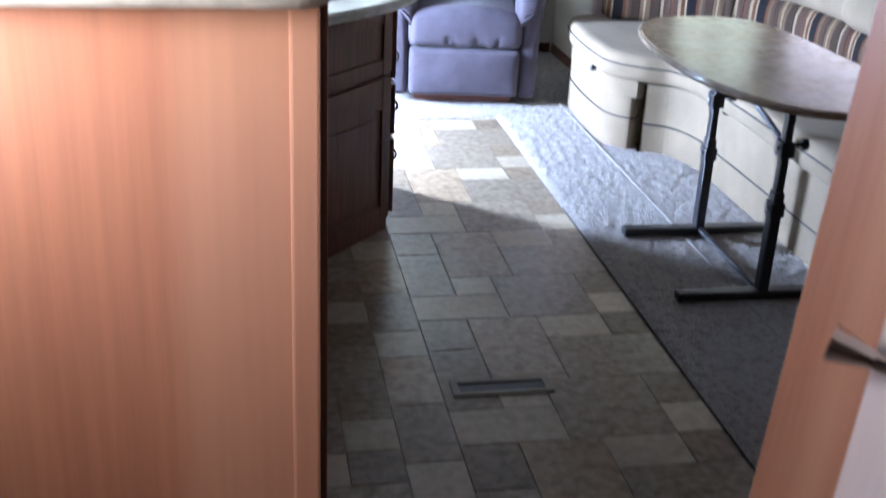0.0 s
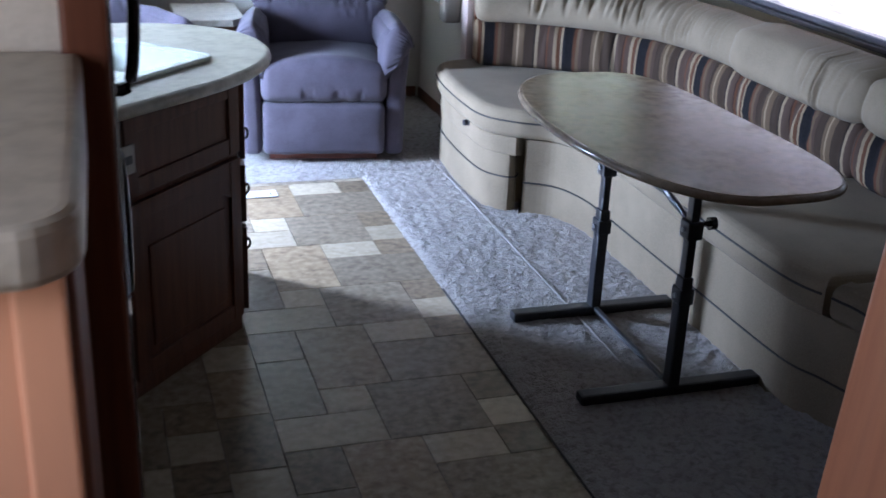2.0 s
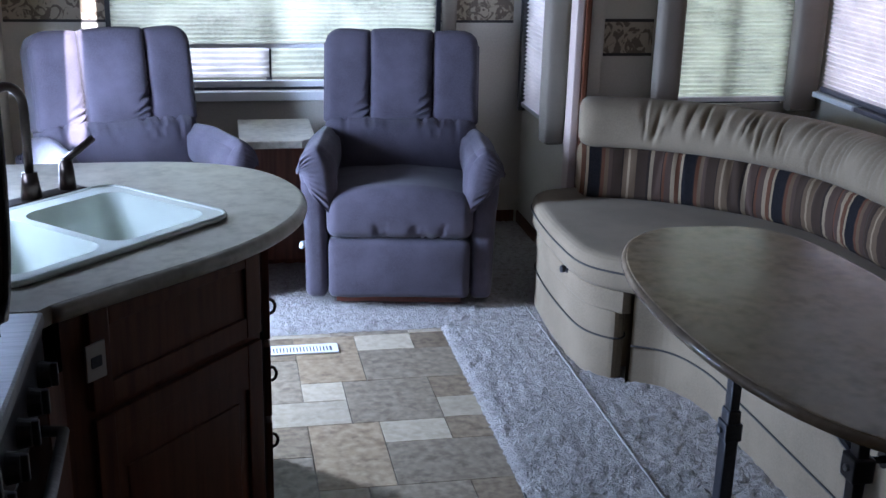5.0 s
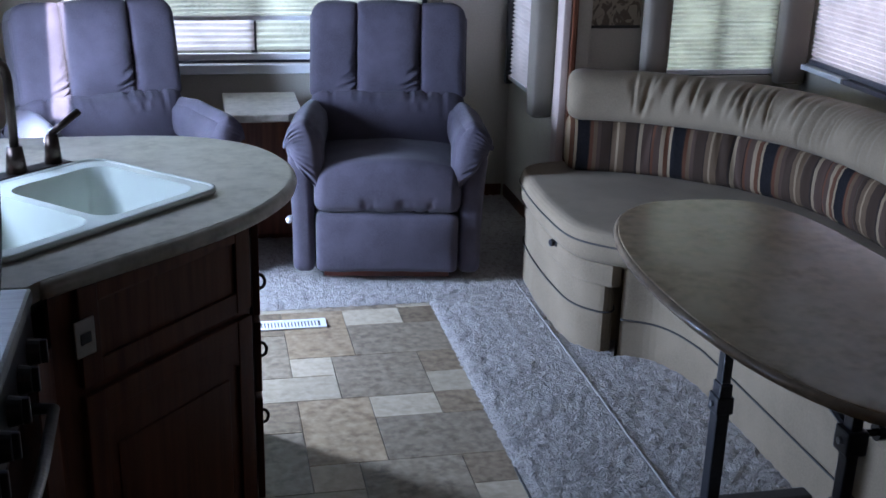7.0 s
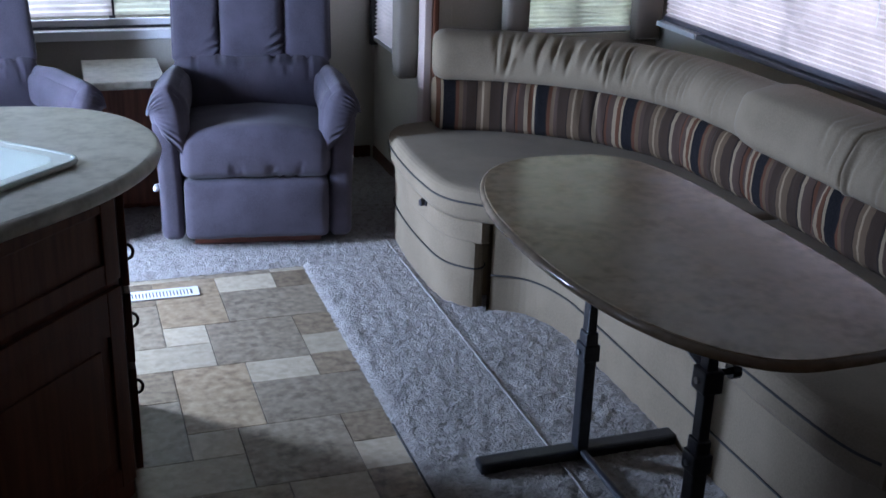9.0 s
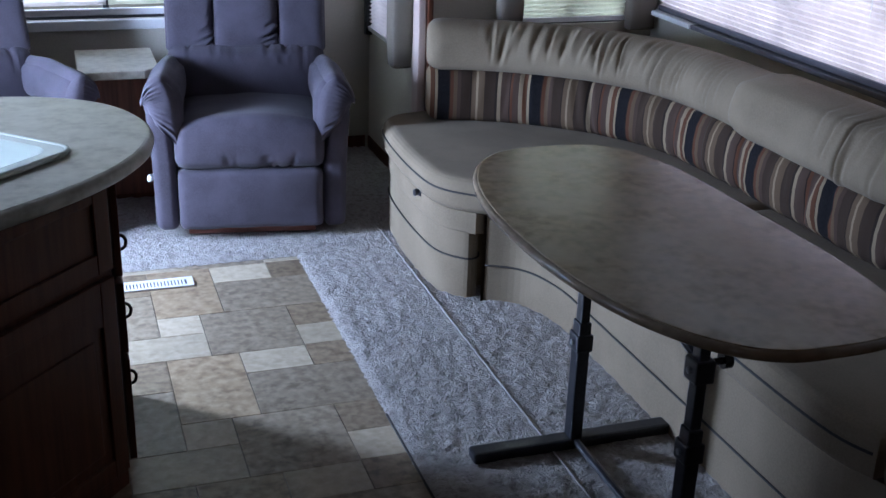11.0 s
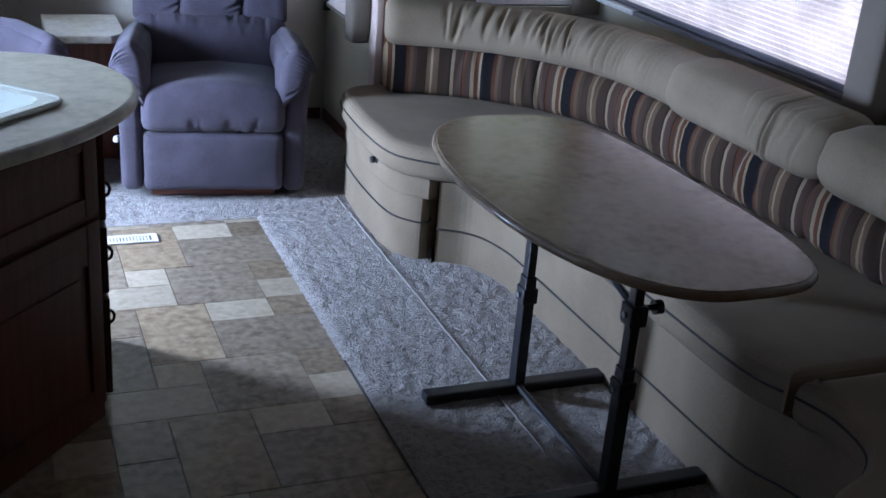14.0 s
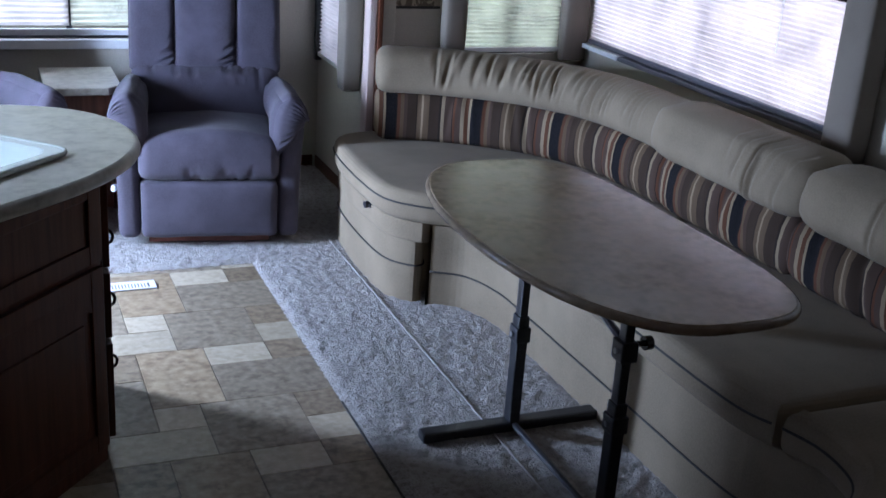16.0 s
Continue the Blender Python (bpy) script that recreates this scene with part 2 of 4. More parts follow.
def box(lo, hi, bevel=0.0, bm=None, segs=2):
    """An axis-aligned block with softened edges."""
    b = bmesh.new()
    bmesh.ops.create_cube(b, size=1)
    for v in b.verts:
        v.co = Vector([(lo[i] + hi[i]) / 2 + v.co[i] * (hi[i] - lo[i]) for i in range(3)])
    if bevel:
        bmesh.ops.bevel(b, geom=b.edges[:], offset=bevel, segments=segs, profile=0.6, affect="EDGES")
    return b if bm is None else join(bm, b)


def join(a, b):
    me = bpy.data.meshes.new("tmp")
    b.to_mesh(me)
    b.free()
    a.from_mesh(me)
    bpy.data.meshes.remove(me)
    return a


def prism(outline, z0, z1, bevel=0.0, segs=2):
    """An upright slab over a plan outline."""
    b = bmesh.new()
    low = [b.verts.new((x, y, z0)) for x, y in outline]
    face = b.faces.new(low)
    up = bmesh.ops.extrude_face_region(b, geom=[face])
    for v in up["geom"]:
        if isinstance(v, bmesh.types.BMVert):
            v.co.z = z1
    bmesh.ops.recalc_face_normals(b, faces=b.faces)
    if bevel:
        rim = [e for e in b.edges if abs(e.verts[0].co.z - e.verts[1].co.z) < 1e-6]
        bmesh.ops.bevel(b, geom=rim, offset=bevel, segments=segs, profile=0.6, affect="EDGES")
    return b


def smooth_line(pts, n=10, closed=False):
    """A Catmull-Rom line through plan points."""
    out, k = [], len(pts)
    for i in range(k if closed else k - 1):
        p = [Vector(pts[(i + j) % k] if closed else pts[min(max(i + j, 0), k - 1)]) for j in (-1, 0, 1, 2)]
        for s in range(n):
            u = s / n
            out.append(0.5 * (2 * p[1] + (p[2] - p[0]) * u + (2 * p[0] - 5 * p[1] + 4 * p[2] - p[3]) * u * u + (3 * p[1] - p[0] - 3 * p[2] + p[3]) * u**3))
    if not closed:
        out.append(Vector(pts[-1]))
    return out


def spaced(line, step):
    """The line walked off at even steps."""
    out, left = [line[0].copy()], step
    for a, b in zip(line, line[1:]):
        d = (b - a).length
        pos = 0.0
        while d - pos > left:
            pos += left
            left = step
            out.append(a.lerp(b, pos / d))
        left -= d - pos
    return out


def tube(line, r, sides=8, closed=False):
    """A round cord or bar along points in space."""
    b = bmesh.new()
    rings, n = [], len(line)
    for i, p in enumerate(line):
        p = Vector(p)
        ahead = (Vector(line[(i + 1) % n] if closed else line[min(i + 1, n - 1)]) - Vector(line[i - 1] if closed else line[max(i - 1, 0)])).normalized()
        side = ahead.cross((0, 0, 1) if abs(ahead.z) < 0.95 else (1, 0, 0)).normalized()
        up = side.cross(ahead)
        rings.append([b.verts.new(p + r * (math.cos(a) * side + math.sin(a) * up)) for a in (2 * math.pi * k / sides for k in range(sides))])
    for i in range(n if closed else n - 1):
        A, B = rings[i], rings[(i + 1) % n]
        for k in range(sides):
            b.faces.new((A[k], A[(k + 1) % sides], B[(k + 1) % sides], B[k]))
    if not closed:
        b.faces.new(rings[0])
        b.faces.new(rings[-1])
    return b


def cylinder(a, c, r, r2=None, sides=20):
    """A round bar from a to c, tapering to r2."""
    b = bmesh.new()
    a, c = Vector(a), Vector(c)
    bmesh.ops.create_cone(b, cap_ends=True, segments=sides, radius1=r, radius2=r if r2 is None else r2, depth=(c - a).length)
    m = Matrix.Translation((a + c) / 2) @ (c - a).to_track_quat("Z", "Y").to_matrix().to_4x4()
    bmesh.ops.transform(b, matrix=m, verts=b.verts)
    return b


def pad(size, r, n=14, shape=None, puff=0.0):
    """An upholstered block about the origin: rounded edges, swollen faces, then shape(p, q) with q in -1..1."""
    b = bmesh.new()
    bmesh.ops.create_cube(b, size=2)
    bmesh.ops.subdivide_edges(b, edges=b.edges[:], cuts=n, use_grid_fill=True)
    h = [s / 2 for s in size]
    for v in b.verts:
        q = v.co.copy()
        # crowd the grid towards the edges
        q = Vector([math.sin(c * math.pi / 2) * 0.6 + c * 0.4 for c in q])
        p = Vector([q[i] * h[i] for i in range(3)])
        core = Vector([max(-h[i] + r, min(h[i] - r, p[i])) for i in range(3)])
        d = p - core
        if d.length > 1e-9:
            p = core + d.normalized() * min(r, d.length)
        if puff:
            for i in range(3):
                j, k = (i + 1) % 3, (i + 2) % 3
                if abs(q[i]) > 0.85:
                    p[i] += math.copysign(puff * (1 - q[j] ** 2) * (1 - q[k] ** 2), q[i])
        v.co = p if shape is None else Vector(shape(p, q))
    return b


def moved(b, m):
    bmesh.ops.transform(b, matrix=m, verts=b.verts)
    return b


def sweep(line, profile, closed_profile=True, fn=None, u0=0.0):
    """Carries a profile (offset to the line's right, height) along a plan line; fn(offset, z, s, k) may reshape it. The length goes into the UVs."""
    b = bmesh.new()
    uv = b.loops.layers.uv.new("UVMap")
    rings, ss, s, n = [], [], u0, len(line)
    for i, p in enumerate(line):
        ahead = (line[min(i + 1, n - 1)] - line[max(i - 1, 0)]).normalized()
        side = Vector((ahead.y, -ahead.x))
        if i:
            s += (p - line[i - 1]).length
        ss.append(s)
        ring = []
        for k, (o, z) in enumerate(profile):
            if fn:
                o, z = fn(o, z, s, i / (n - 1), k)
            q = p + side * o
            ring.append(b.verts.new((q.x, q.y, z)))
        rings.append(ring)
    m = len(profile)
    for i in range(n - 1):
        for k in range(m if closed_profile else m - 1):
            f = b.faces.new((rings[i][k], rings[i][(k + 1) % m], rings[i + 1][(k + 1) % m], rings[i + 1][k]))
            for loop, w in zip(f.loops, ((ss[i], k), (ss[i], k + 1), (ss[i + 1], k + 1), (ss[i + 1], k))):
                loop[uv].uv = (w[0], w[1] / m)
    if closed_profile:
        for ring, w in ((rings[0], ss[0]), (rings[-1], ss[-1])):
            f = b.faces.new(ring)
            for loop in f.loops:
                loop[uv].uv = (w, 0)
    return b


def wall_with_holes(axis, at, thick, a0, a1, z0, z1, holes=()):
    """A wall across x ('x': at x = at, running along y) or y, with rectangular openings (a0, a1, z0, z1) through it."""
    cuts_a = sorted({a0, a1, *[h[0] for h in holes], *[h[1] for h in holes]})
    cuts_z = sorted({z0, z1, *[h[2] for h in holes], *[h[3] for h in holes]})
    b = bmesh.new()
    grid = {}

    def vert(a, z, t):
        key = (round(a, 5), round(z, 5), t)
        if key not in grid:
            grid[key] = b.verts.new((at + t * thick, a, z) if axis == "x" else (a, at + t * thick, z))
        return grid[key]

    def solid(i, j):
        if not (0 <= i < len(cuts_a) - 1 and 0 <= j < len(cuts_z) - 1):
            return False
        a, z = (cuts_a[i] + cuts_a[i + 1]) / 2, (cuts_z[j] + cuts_z[j + 1]) / 2
        return not any(h[0] < a < h[1] and h[2] < z < h[3] for h in holes)

    for i in range(len(cuts_a) - 1):
        for j in range(len(cuts_z) - 1):
            if not solid(i, j):
                continue
            A, B, C, D = cuts_a[i], cuts_a[i + 1], cuts_z[j], cuts_z[j + 1]
            for t in (0, 1):
                b.faces.new([vert(A, C, t), vert(B, C, t), vert(B, D, t), vert(A, D, t)])
            for (di, dj), (p, q) in (((-1, 0), ((A, C), (A, D))), ((1, 0), ((B, C), (B, D))), ((0, -1), ((A, C), (B, C))), ((0, 1), ((A, D), (B, D)))):
                if not solid(i + di, j + dj):
                    b.faces.new([vert(*p, 0), vert(*q, 0), vert(*q, 1), vert(*p, 1)])
    return b


def ring_slab(outer, holes, z0, z1):
    """A slab over a plan outline with holes through it."""
    b = bmesh.new()
    loops = []
    for pts in (outer, *holes):
        vs = [b.verts.new((x, y, z1)) for x, y in pts]
        es = [b.edges.new((vs[i], vs[(i + 1) % len(vs)])) for i in range(len(vs))]
        loops.append((vs, es))
    bmesh.ops.triangle_fill(b, use_beauty=True, edges=[e for _, es in loops for e in es])
    faces = b.faces[:]
    up = bmesh.ops.extrude_face_region(b, geom=faces)
    for v in up["geom"]:
        if isinstance(v, bmesh.types.BMVert):
            v.co.z = z0
    return b

def far_end(line, i):
    return line[i].y - 0.020


def sheared(b):
    """The hall frame leans a little away from the plumb line."""
    for v in b.verts:
        v.co.x += 0.07 * (v.co.z - 1.0) + 0.02
    return b


# ---- the shell of the trailer ----
setting(part("floor", box((-0.06, -0.86, -0.05), (3.51, 6.96, -0.005)), GROUT), "brown vinyl floor base under the tiles", "floor")
# The slit is added to let a streak of sun onto the left recliner.
setting(part("ceiling", ring_slab([(-0.06, -0.86), (3.51, -0.86), (3.51, 6.96), (-0.06, 6.96)], [[(0.345, 4.35), (0.408, 4.35), (0.408, 5.95), (0.345, 5.95)]], 2.06, 2.12), CEILING), "unseen ceiling, darkened to cut bounce light, with an added slit for the sun streak", "ceiling")
# Besides the entry, two unseen openings are added behind the fill lamps.
setting(part("wall_west", wall_with_holes("x", -0.06, 0.06, -0.86, 6.96, 0, 2.06, [(5.37, 5.67, 0.30, 1.36), (1.00, 1.40, 1.28, 1.84), (3.95, 4.49, 1.19, 1.53)]), WALLPAPER), "cream papered side wall with entry opening", "wall")
setting(part("wall_north", wall_with_holes("y", 6.90, 0.06, 0.0, 2.48, 0, 2.06, [(0.47, 1.97, 0.70, 1.78)]), WALLPAPER), "cream papered rear wall with a wide window", "wall")
setting(part("wall_east_rear", wall_with_holes("x", 2.42, 0.06, 5.98, 6.90, 0, 2.06, [(6.26, 6.84, 0.62, 1.72)]), WALLPAPER), "cream papered wall beside the slide-out", "wall")
setting(part("wall_slide_end", wall_with_holes("y", 5.95, 0.06, 2.48, 3.45, 0, 2.06, [(2.80, 3.31, 0.80, 1.72)]), WALLPAPER), "cream papered end wall of the slide-out", "wall")
setting(part("wall_east_slide", wall_with_holes("x", 3.45, 0.06, -0.86, 6.01, 0, 2.06, [(4.12, 5.86, 0.86, 1.50)]), WALLPAPER), "cream papered long wall of the slide-out", "wall")
# Never in view: dark wood is added here to absorb bounced light.
setting(part("wall_slide_near", box((1.44, 1.545, 0), (3.45, 1.60, 2.06)), WOOD), "unseen partition beside the dinette, made dark wood to cut bounce light", "wall")
setting(part("wall_hall_east", wall_with_holes("x", 1.44, 0.06, -0.80, 1.23, 0, 2.06, [(0.44, 1.20, 0.0, 1.95)]), WALLPAPER), "cream hall wall with a doorway", "wall")
setting(part("wall_side_room", box((1.50, 0.30, 0), (2.40, 0.36, 2.06)), WALLPAPER), "cream wall inside the side room", "wall")
setting(part("wall_side_room_end", box((2.40, 0.30, 0), (2.46, 1.54, 2.06)), WALLPAPER), "cream end wall inside the side room", "wall")
# Also out of view, and dark for the same reason as wall_slide_near.
setting(part("wall_south", box((0, -0.86, 0), (3.45, -0.80, 2.06)), WOOD), "unseen wall behind the hall, made dark wood to cut bounce light", "wall")
setting(part("wall_partition", box((0, 1.96, 0), (0.575, 2.00, 2.06)), WALLPAPER), "cream papered partition above the hall cabinet", "wall")
setting(part("trim_partition_post", box((0.575, 1.945, 0), (0.622, 2.015, 2.06), 0.006), WOOD), "cherry wood cap on the partition's end", "trim")
setting(part("trim_hall_jamb", sheared(box((1.30, 1.235, 0), (1.50, 1.615, 2.06), 0.006)), PANEL), "oak veneered end of the hall wall", "trim")
setting(part("trim_slide_post", box((2.388, 5.885, 0), (2.412, 5.975, 2.06), 0.006), WOOD), "cherry wood post at the slide-out's corner", "trim")
setting(part("trim_slide_casing", box((2.412, 5.905, 0), (2.476, 5.949, 2.06), 0.008), WALLPAPER), "cream casing beside the slide-out post", "trim")
setting(part("trim_hall_corner", box((0.539, 1.484, 0), (0.575, 1.499, 1.385), 0.004), PANEL), "cherry wood strip along the hall cabinet's edge", "trim")
setting(part("trim_slide_edge", box((2.352, 5.895, 0), (2.386, 5.975, 2.06), 0.006), plain("pale_rose_trim", (0.50, 0.40, 0.35), 0.5, grain=(0.42, 0.32, 0.27), stretch=(10, 10, 1), scale=4)), "pale rose wood edge of the slide-out post", "trim")
for i, (lo, hi) in enumerate((((0.002, 6.892, 0.012), (2.40, 6.899, 0.075)), ((2.412, 5.99, 0.012), (2.419, 6.89, 0.075)))):
    setting(part("baseboard_%d" % (i + 1), box(lo, hi, 0.002), WOOD), "cherry wood baseboard", "baseboard")


def carpet(name, x0, y0, x1, y1, free):
    """A pile carpet: an uneven tufted top; the sides named in free (w, e, s, n) have a ragged bound edge."""
    nx, ny = int((x1 - x0) / 0.0095), int((y1 - y0) / 0.0095)
    verts, faces = [], []
    for j in range(ny + 1):
        for i in range(nx + 1):
            x, y = x0 + (x1 - x0) * i / nx, y0 + (y1 - y0) * j / ny
            edge = (i == 0 and "w" in free) or (i == nx and "e" in free) or (j == 0 and "s" in free) or (j == ny and "n" in free)
            z = 0.015 + 0.0065 * noise.noise((x * 62, y * 62, 1.0)) + 0.0060 * noise.noise((x * 24, y * 24, 4.0)) + 0.003 * noise.noise((x * 8, y * 8, 6.0))
            gap = min([9.0] + [d for d, k in ((x - x0, 'w'), (y - y0, 's')) if k in free])
            z *= min(1.0, 0.30 + gap / 0.045)
            if edge:
                x += 0.012 * noise.noise((x * 55, y * 55, 9.0))
                y += 0.012 * noise.noise((x * 55, y * 55, 19.0))
                z = 0.002
            verts.append((x, y, z))
    for j in range(ny):
        for i in range(nx):
            k = j * (nx + 1) + i
            faces.append((k, k + 1, k + nx + 2, k + nx + 1))
    me = bpy.data.meshes.new(name)
    me.from_pydata(verts, [], faces)
    me.materials.append(CARPET)
    me.polygons.foreach_set("use_smooth", [True] * len(me.polygons))
    return setting(new(name, me), "grey cut-pile carpet with an uneven bound edge", "carpet")


carpet("carpet_slide", 1.765, 1.61, 2.60, 5.562, "w")
carpet("carpet_rear", 0.003, 5.562, 2.60, 6.89, "s")
# Dark strip laid in for the shadow under the pile's edge.
setting(part("trim_carpet_edge", box((1.7635, 1.61, 0.0005), (1.7695, 4.30, 0.006), 0.002), PIPING), "dark strip painting the carpet edge's shadow on the vinyl", "trim")
seam = [Vector((2.150 + 0.001 * math.sin(y * 41), y, 0.018)) for y in (2.0 + 0.05 * k for k in range(76))]
setting(part("trim_carpet_seam", tube(seam, 0.0030, 6), plain("pale_carpet_binding", (0.33, 0.31, 0.29), 0.95, grain=(0.24, 0.225, 0.21), scale=180), smooth=True), "pale binding along the slide-out's carpet joint", "trim")

# ---- windows ----


def pleats(axis, at, a0, a1, z0, z1, pitch=0.019, depth=0.007):
    """A pleated shade: a zigzag sheet of cloth with uneven folds."""
    b = bmesh.new()
    n, rows, cols = max(2, int((z1 - z0) / pitch)), [], 24
    for j in range(2 * n + 1):
        z = z0 + (z1 - z0) * j / (2 * n)
        row = []
        for i in range(cols + 1):
            a = a0 + (a1 - a0) * i / cols
            off = at + (depth if j % 2 else -depth) + 0.003 * noise.noise((a * 5, z * 30, at))
            zz = z + 0.0025 * noise.noise((a * 4, j * 0.7, at))
            row.append(b.verts.new((off, a, zz) if axis == "x" else (a, off, zz)))
        rows.append(row)
    for j in range(2 * n):
        for i in range(cols):
            b.faces.new((rows[j][i], rows[j][i + 1], rows[j + 1][i + 1], rows[j + 1][i]))
    return b


def slab(axis, at0, at1, a0, a1, z0, z1, bevel=0.003):
    lo, hi = ((at0, a0, z0), (at1, a1, z1)) if axis == "x" else ((a0, at0, z0), (a1, at1, z1))
    return box(lo, hi, bevel)


def window(name, axis, at, out, a0, a1, z0, z1, shade_z, mat, label, sill=True, muntin=None, rail=None):
    """A trailer window in its opening: frame, pane, pleated shade with its bottom rail. out: +1 where outside lies towards the axis."""
    w = setting(thing(name, label, "window"))
    o = at + out * 0.030
    f0, f1 = sorted((o - 0.012, o + 0.012))
    t = 0.022
    part("window_frame", join(join(slab(axis, f0, f1, a0, a0 + t, z0, z1), slab(axis, f0, f1, a1 - t, a1, z0, z1)), join(slab(axis, f0, f1, a0 + t, a1 - t, z0, z0 + t), slab(axis, f0, f1, a0 + t, a1 - t, z1 - t, z1))), BLACK, w, "black aluminium window frame")
    pane = part("pane", slab(axis, o - 0.002, o + 0.002, a0 + t, a1 - t, z0 + t, z1 - t, 0), GLASS, w)
    pane.visible_shadow = False
    if muntin:
        part("mullion", slab(axis, f0, f1, muntin - 0.014, muntin + 0.014, z0 + t, z1 - t), BLACK, w)
    s = at - out * 0.012
    part("shade", pleats(axis, s, a0 + 0.004, a1 - 0.004, shade_z, z1 + 0.05), mat, w, "cream pleated cloth shade, drawn down")
    r0, r1 = sorted((s - 0.012, s + 0.012))
    part("shade_rail", slab(axis, r0, r1, a0 + 0.002, a1 - 0.002, shade_z - 0.022, shade_z, 0.004), rail or WHITE, w)
    if sill:
        r0, r1 = sorted((at - out * 0.003, at - out * 0.030))
        part("window_sill", slab(axis, r0, r1, a0 - 0.03, a1 + 0.03, z0 - 0.045, z0, 0.005), WHITE, w)
    return w


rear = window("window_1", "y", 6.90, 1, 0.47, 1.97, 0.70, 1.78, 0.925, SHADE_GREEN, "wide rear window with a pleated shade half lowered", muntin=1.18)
part("lower_shade", pleats("y", 6.905, 0.475, 1.18, 0.765, 0.90, 0.024), SHADE, rear)
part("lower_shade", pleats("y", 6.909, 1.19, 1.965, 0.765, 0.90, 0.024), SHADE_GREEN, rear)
for x in (0.452, 1.970):
    part("side_jamb", box((x, 6.872, 0.90), (x + 0.022, 6.8985, 1.80), 0.003), BLACK, rear, "black side channel of the shade")
part("sill_rail", box((0.474, 6.872, 0.722), (1.966, 6.898, 0.752), 0.005), WHITE, rear)
side = window("window_2", "x", 2.42, 1, 6.26, 6.84, 0.62, 1.72, 0.645, SHADE, "narrow side window with a lowered pleated shade", sill=False)
part("side_jamb", box((2.384, 6.835, 0.60), (2.4185, 6.870, 1.76), 0.003), BLACK, side, "black side channel of the shade")
end = window("window_3", "y", 5.95, 1, 2.80, 3.31, 0.80, 1.72, 0.835, SHADE_GREEN, "dinette end window with dappled light painted into its shade cloth", sill=False, muntin=3.05)
big = window("window_4", "x", 3.45, 1, 4.12, 5.86, 0.86, 1.50, 0.888, SHADE, "long dinette window with a lowered pleated shade", sill=False, muntin=5.0, rail=GREYRAIL)
part("sill_rail", box((3.405, 4.10, 0.842), (3.444, 5.55, 0.862), 0.004), GREYRAIL, big)
part("sill_end", box((3.400, 5.555, 0.842), (3.444, 5.90, 0.864), 0.004), WHITE, big)
part("shade_cord", tube([Vector((3.415, 4.50, 1.32 - 0.03 * k)) for k in range(9)], 0.0018, 6), WHITE, big)


def valance(name, lo, hi, label):
    """A padded upholstered panel beside a window: face pad and mounting board."""
    size = [h - l for l, h in zip(lo, hi)]
    th = thing(name, label, "valance", pose(*[(l + h) / 2 for l, h in zip(lo, hi)]), "padded window panels")
    part("pad", pad(size, min(0.02, min(size) * 0.42), 5), VALANCE, th, smooth=True)
    z = -size[2] / 2
    part("bottom_welt", tube([Vector((-size[0] / 2 + 0.01, -size[1] / 2 + 0.006, z + 0.010)), Vector((size[0] / 2 - 0.01, -size[1] / 2 + 0.006, z + 0.010))], 0.004, 6), VALANCE, th, smooth=True)
    return th


valance("window_valance", (2.700, 5.868, 0.78), (2.808, 5.944, 1.78), "taupe padded panel beside the dinette end window")
valance("window_valance", (3.302, 5.868, 0.775), (3.432, 5.944, 1.78), "taupe padded panel in the dinette corner")
valance("window_valance", (3.350, 3.985, 0.80), (3.444, 4.128, 1.62), "taupe padded panel beside the long dinette window")
valance("window_valance", (2.318, 6.150, 0.585), (2.414, 6.262, 1.78), "taupe padded panel beside the narrow side window")
valance("window_valance", (1.996, 6.845, 0.80), (2.066, 6.895, 1.80), "taupe padded panel beside the rear window")
line = [Vector((3.37, 5.84)), Vector((3.37, 4.13))]
v = part("window_valance", sweep(spaced(line, 0.05), [(0.0, 1.315), (0.018, 1.33), (0.02, 1.60), (0.0, 1.63), (-0.07, 1.63), (-0.07, 1.315)]), STRIPES, smooth=False)
tagged(v, "striped padded valance over the long dinette window", "valance", "padded window panels")


def border(name, lo, hi, along):
    """A strip of leaf-pattern wallpaper with dark edge bands."""
    w = setting(part(name, box(lo, hi), BORDER), "leaf-scroll wallpaper border with dark edges", "wallpaper border")
    for z in (lo[2], hi[2] - 0.012):
        l, h = list(lo), list(hi)
        l[2], h[2] = z, z + 0.012
        n = 1 if along == "x" else 0
        l[n] -= 0.0015
        part("edge_band", box(l, h), PIPING, w)


border("trim_border_rear", (1.99, 6.8965, 1.02), (2.355, 6.8995, 1.17), "x")
border("trim_border_rear_left", (0.01, 6.8965, 1.02), (0.46, 6.8995, 1.17), "x")
border("trim_border_slide", (2.48, 5.9465, 1.005), (2.698, 5.9495, 1.155), "x")
border("trim_border_side", (2.4165, 5.985, 1.01), (2.4195, 6.145, 1.16), "y")

# ---- dinette booth ----
AISLE = [(2.350, 5.915), (2.250, 5.885), (2.188, 5.800), (2.160, 5.60), (2.152, 5.32), (2.174, 5.09), (2.275, 4.965), (2.410, 4.875), (2.468, 4.72), (2.480, 4.50), (2.485, 3.83), (2.492, 3.32), (2.540, 3.15), (2.565, 3.03), (2.535, 2.89), (2.440, 2.80), (2.310, 2.735), (2.255, 2.60), (2.240, 2.40), (2.240, 1.66)]
edge = smooth_line(AISLE, 8)


def shifted(line, d):
    """The plan line moved to its left by d."""
    out = []
    for i, p in enumerate(line):
        a = (line[min(i + 1, len(line) - 1)] - line[max(i - 1, 0)]).normalized()
        out.append(p + Vector((-a.y, a.x)) * d)
    return out


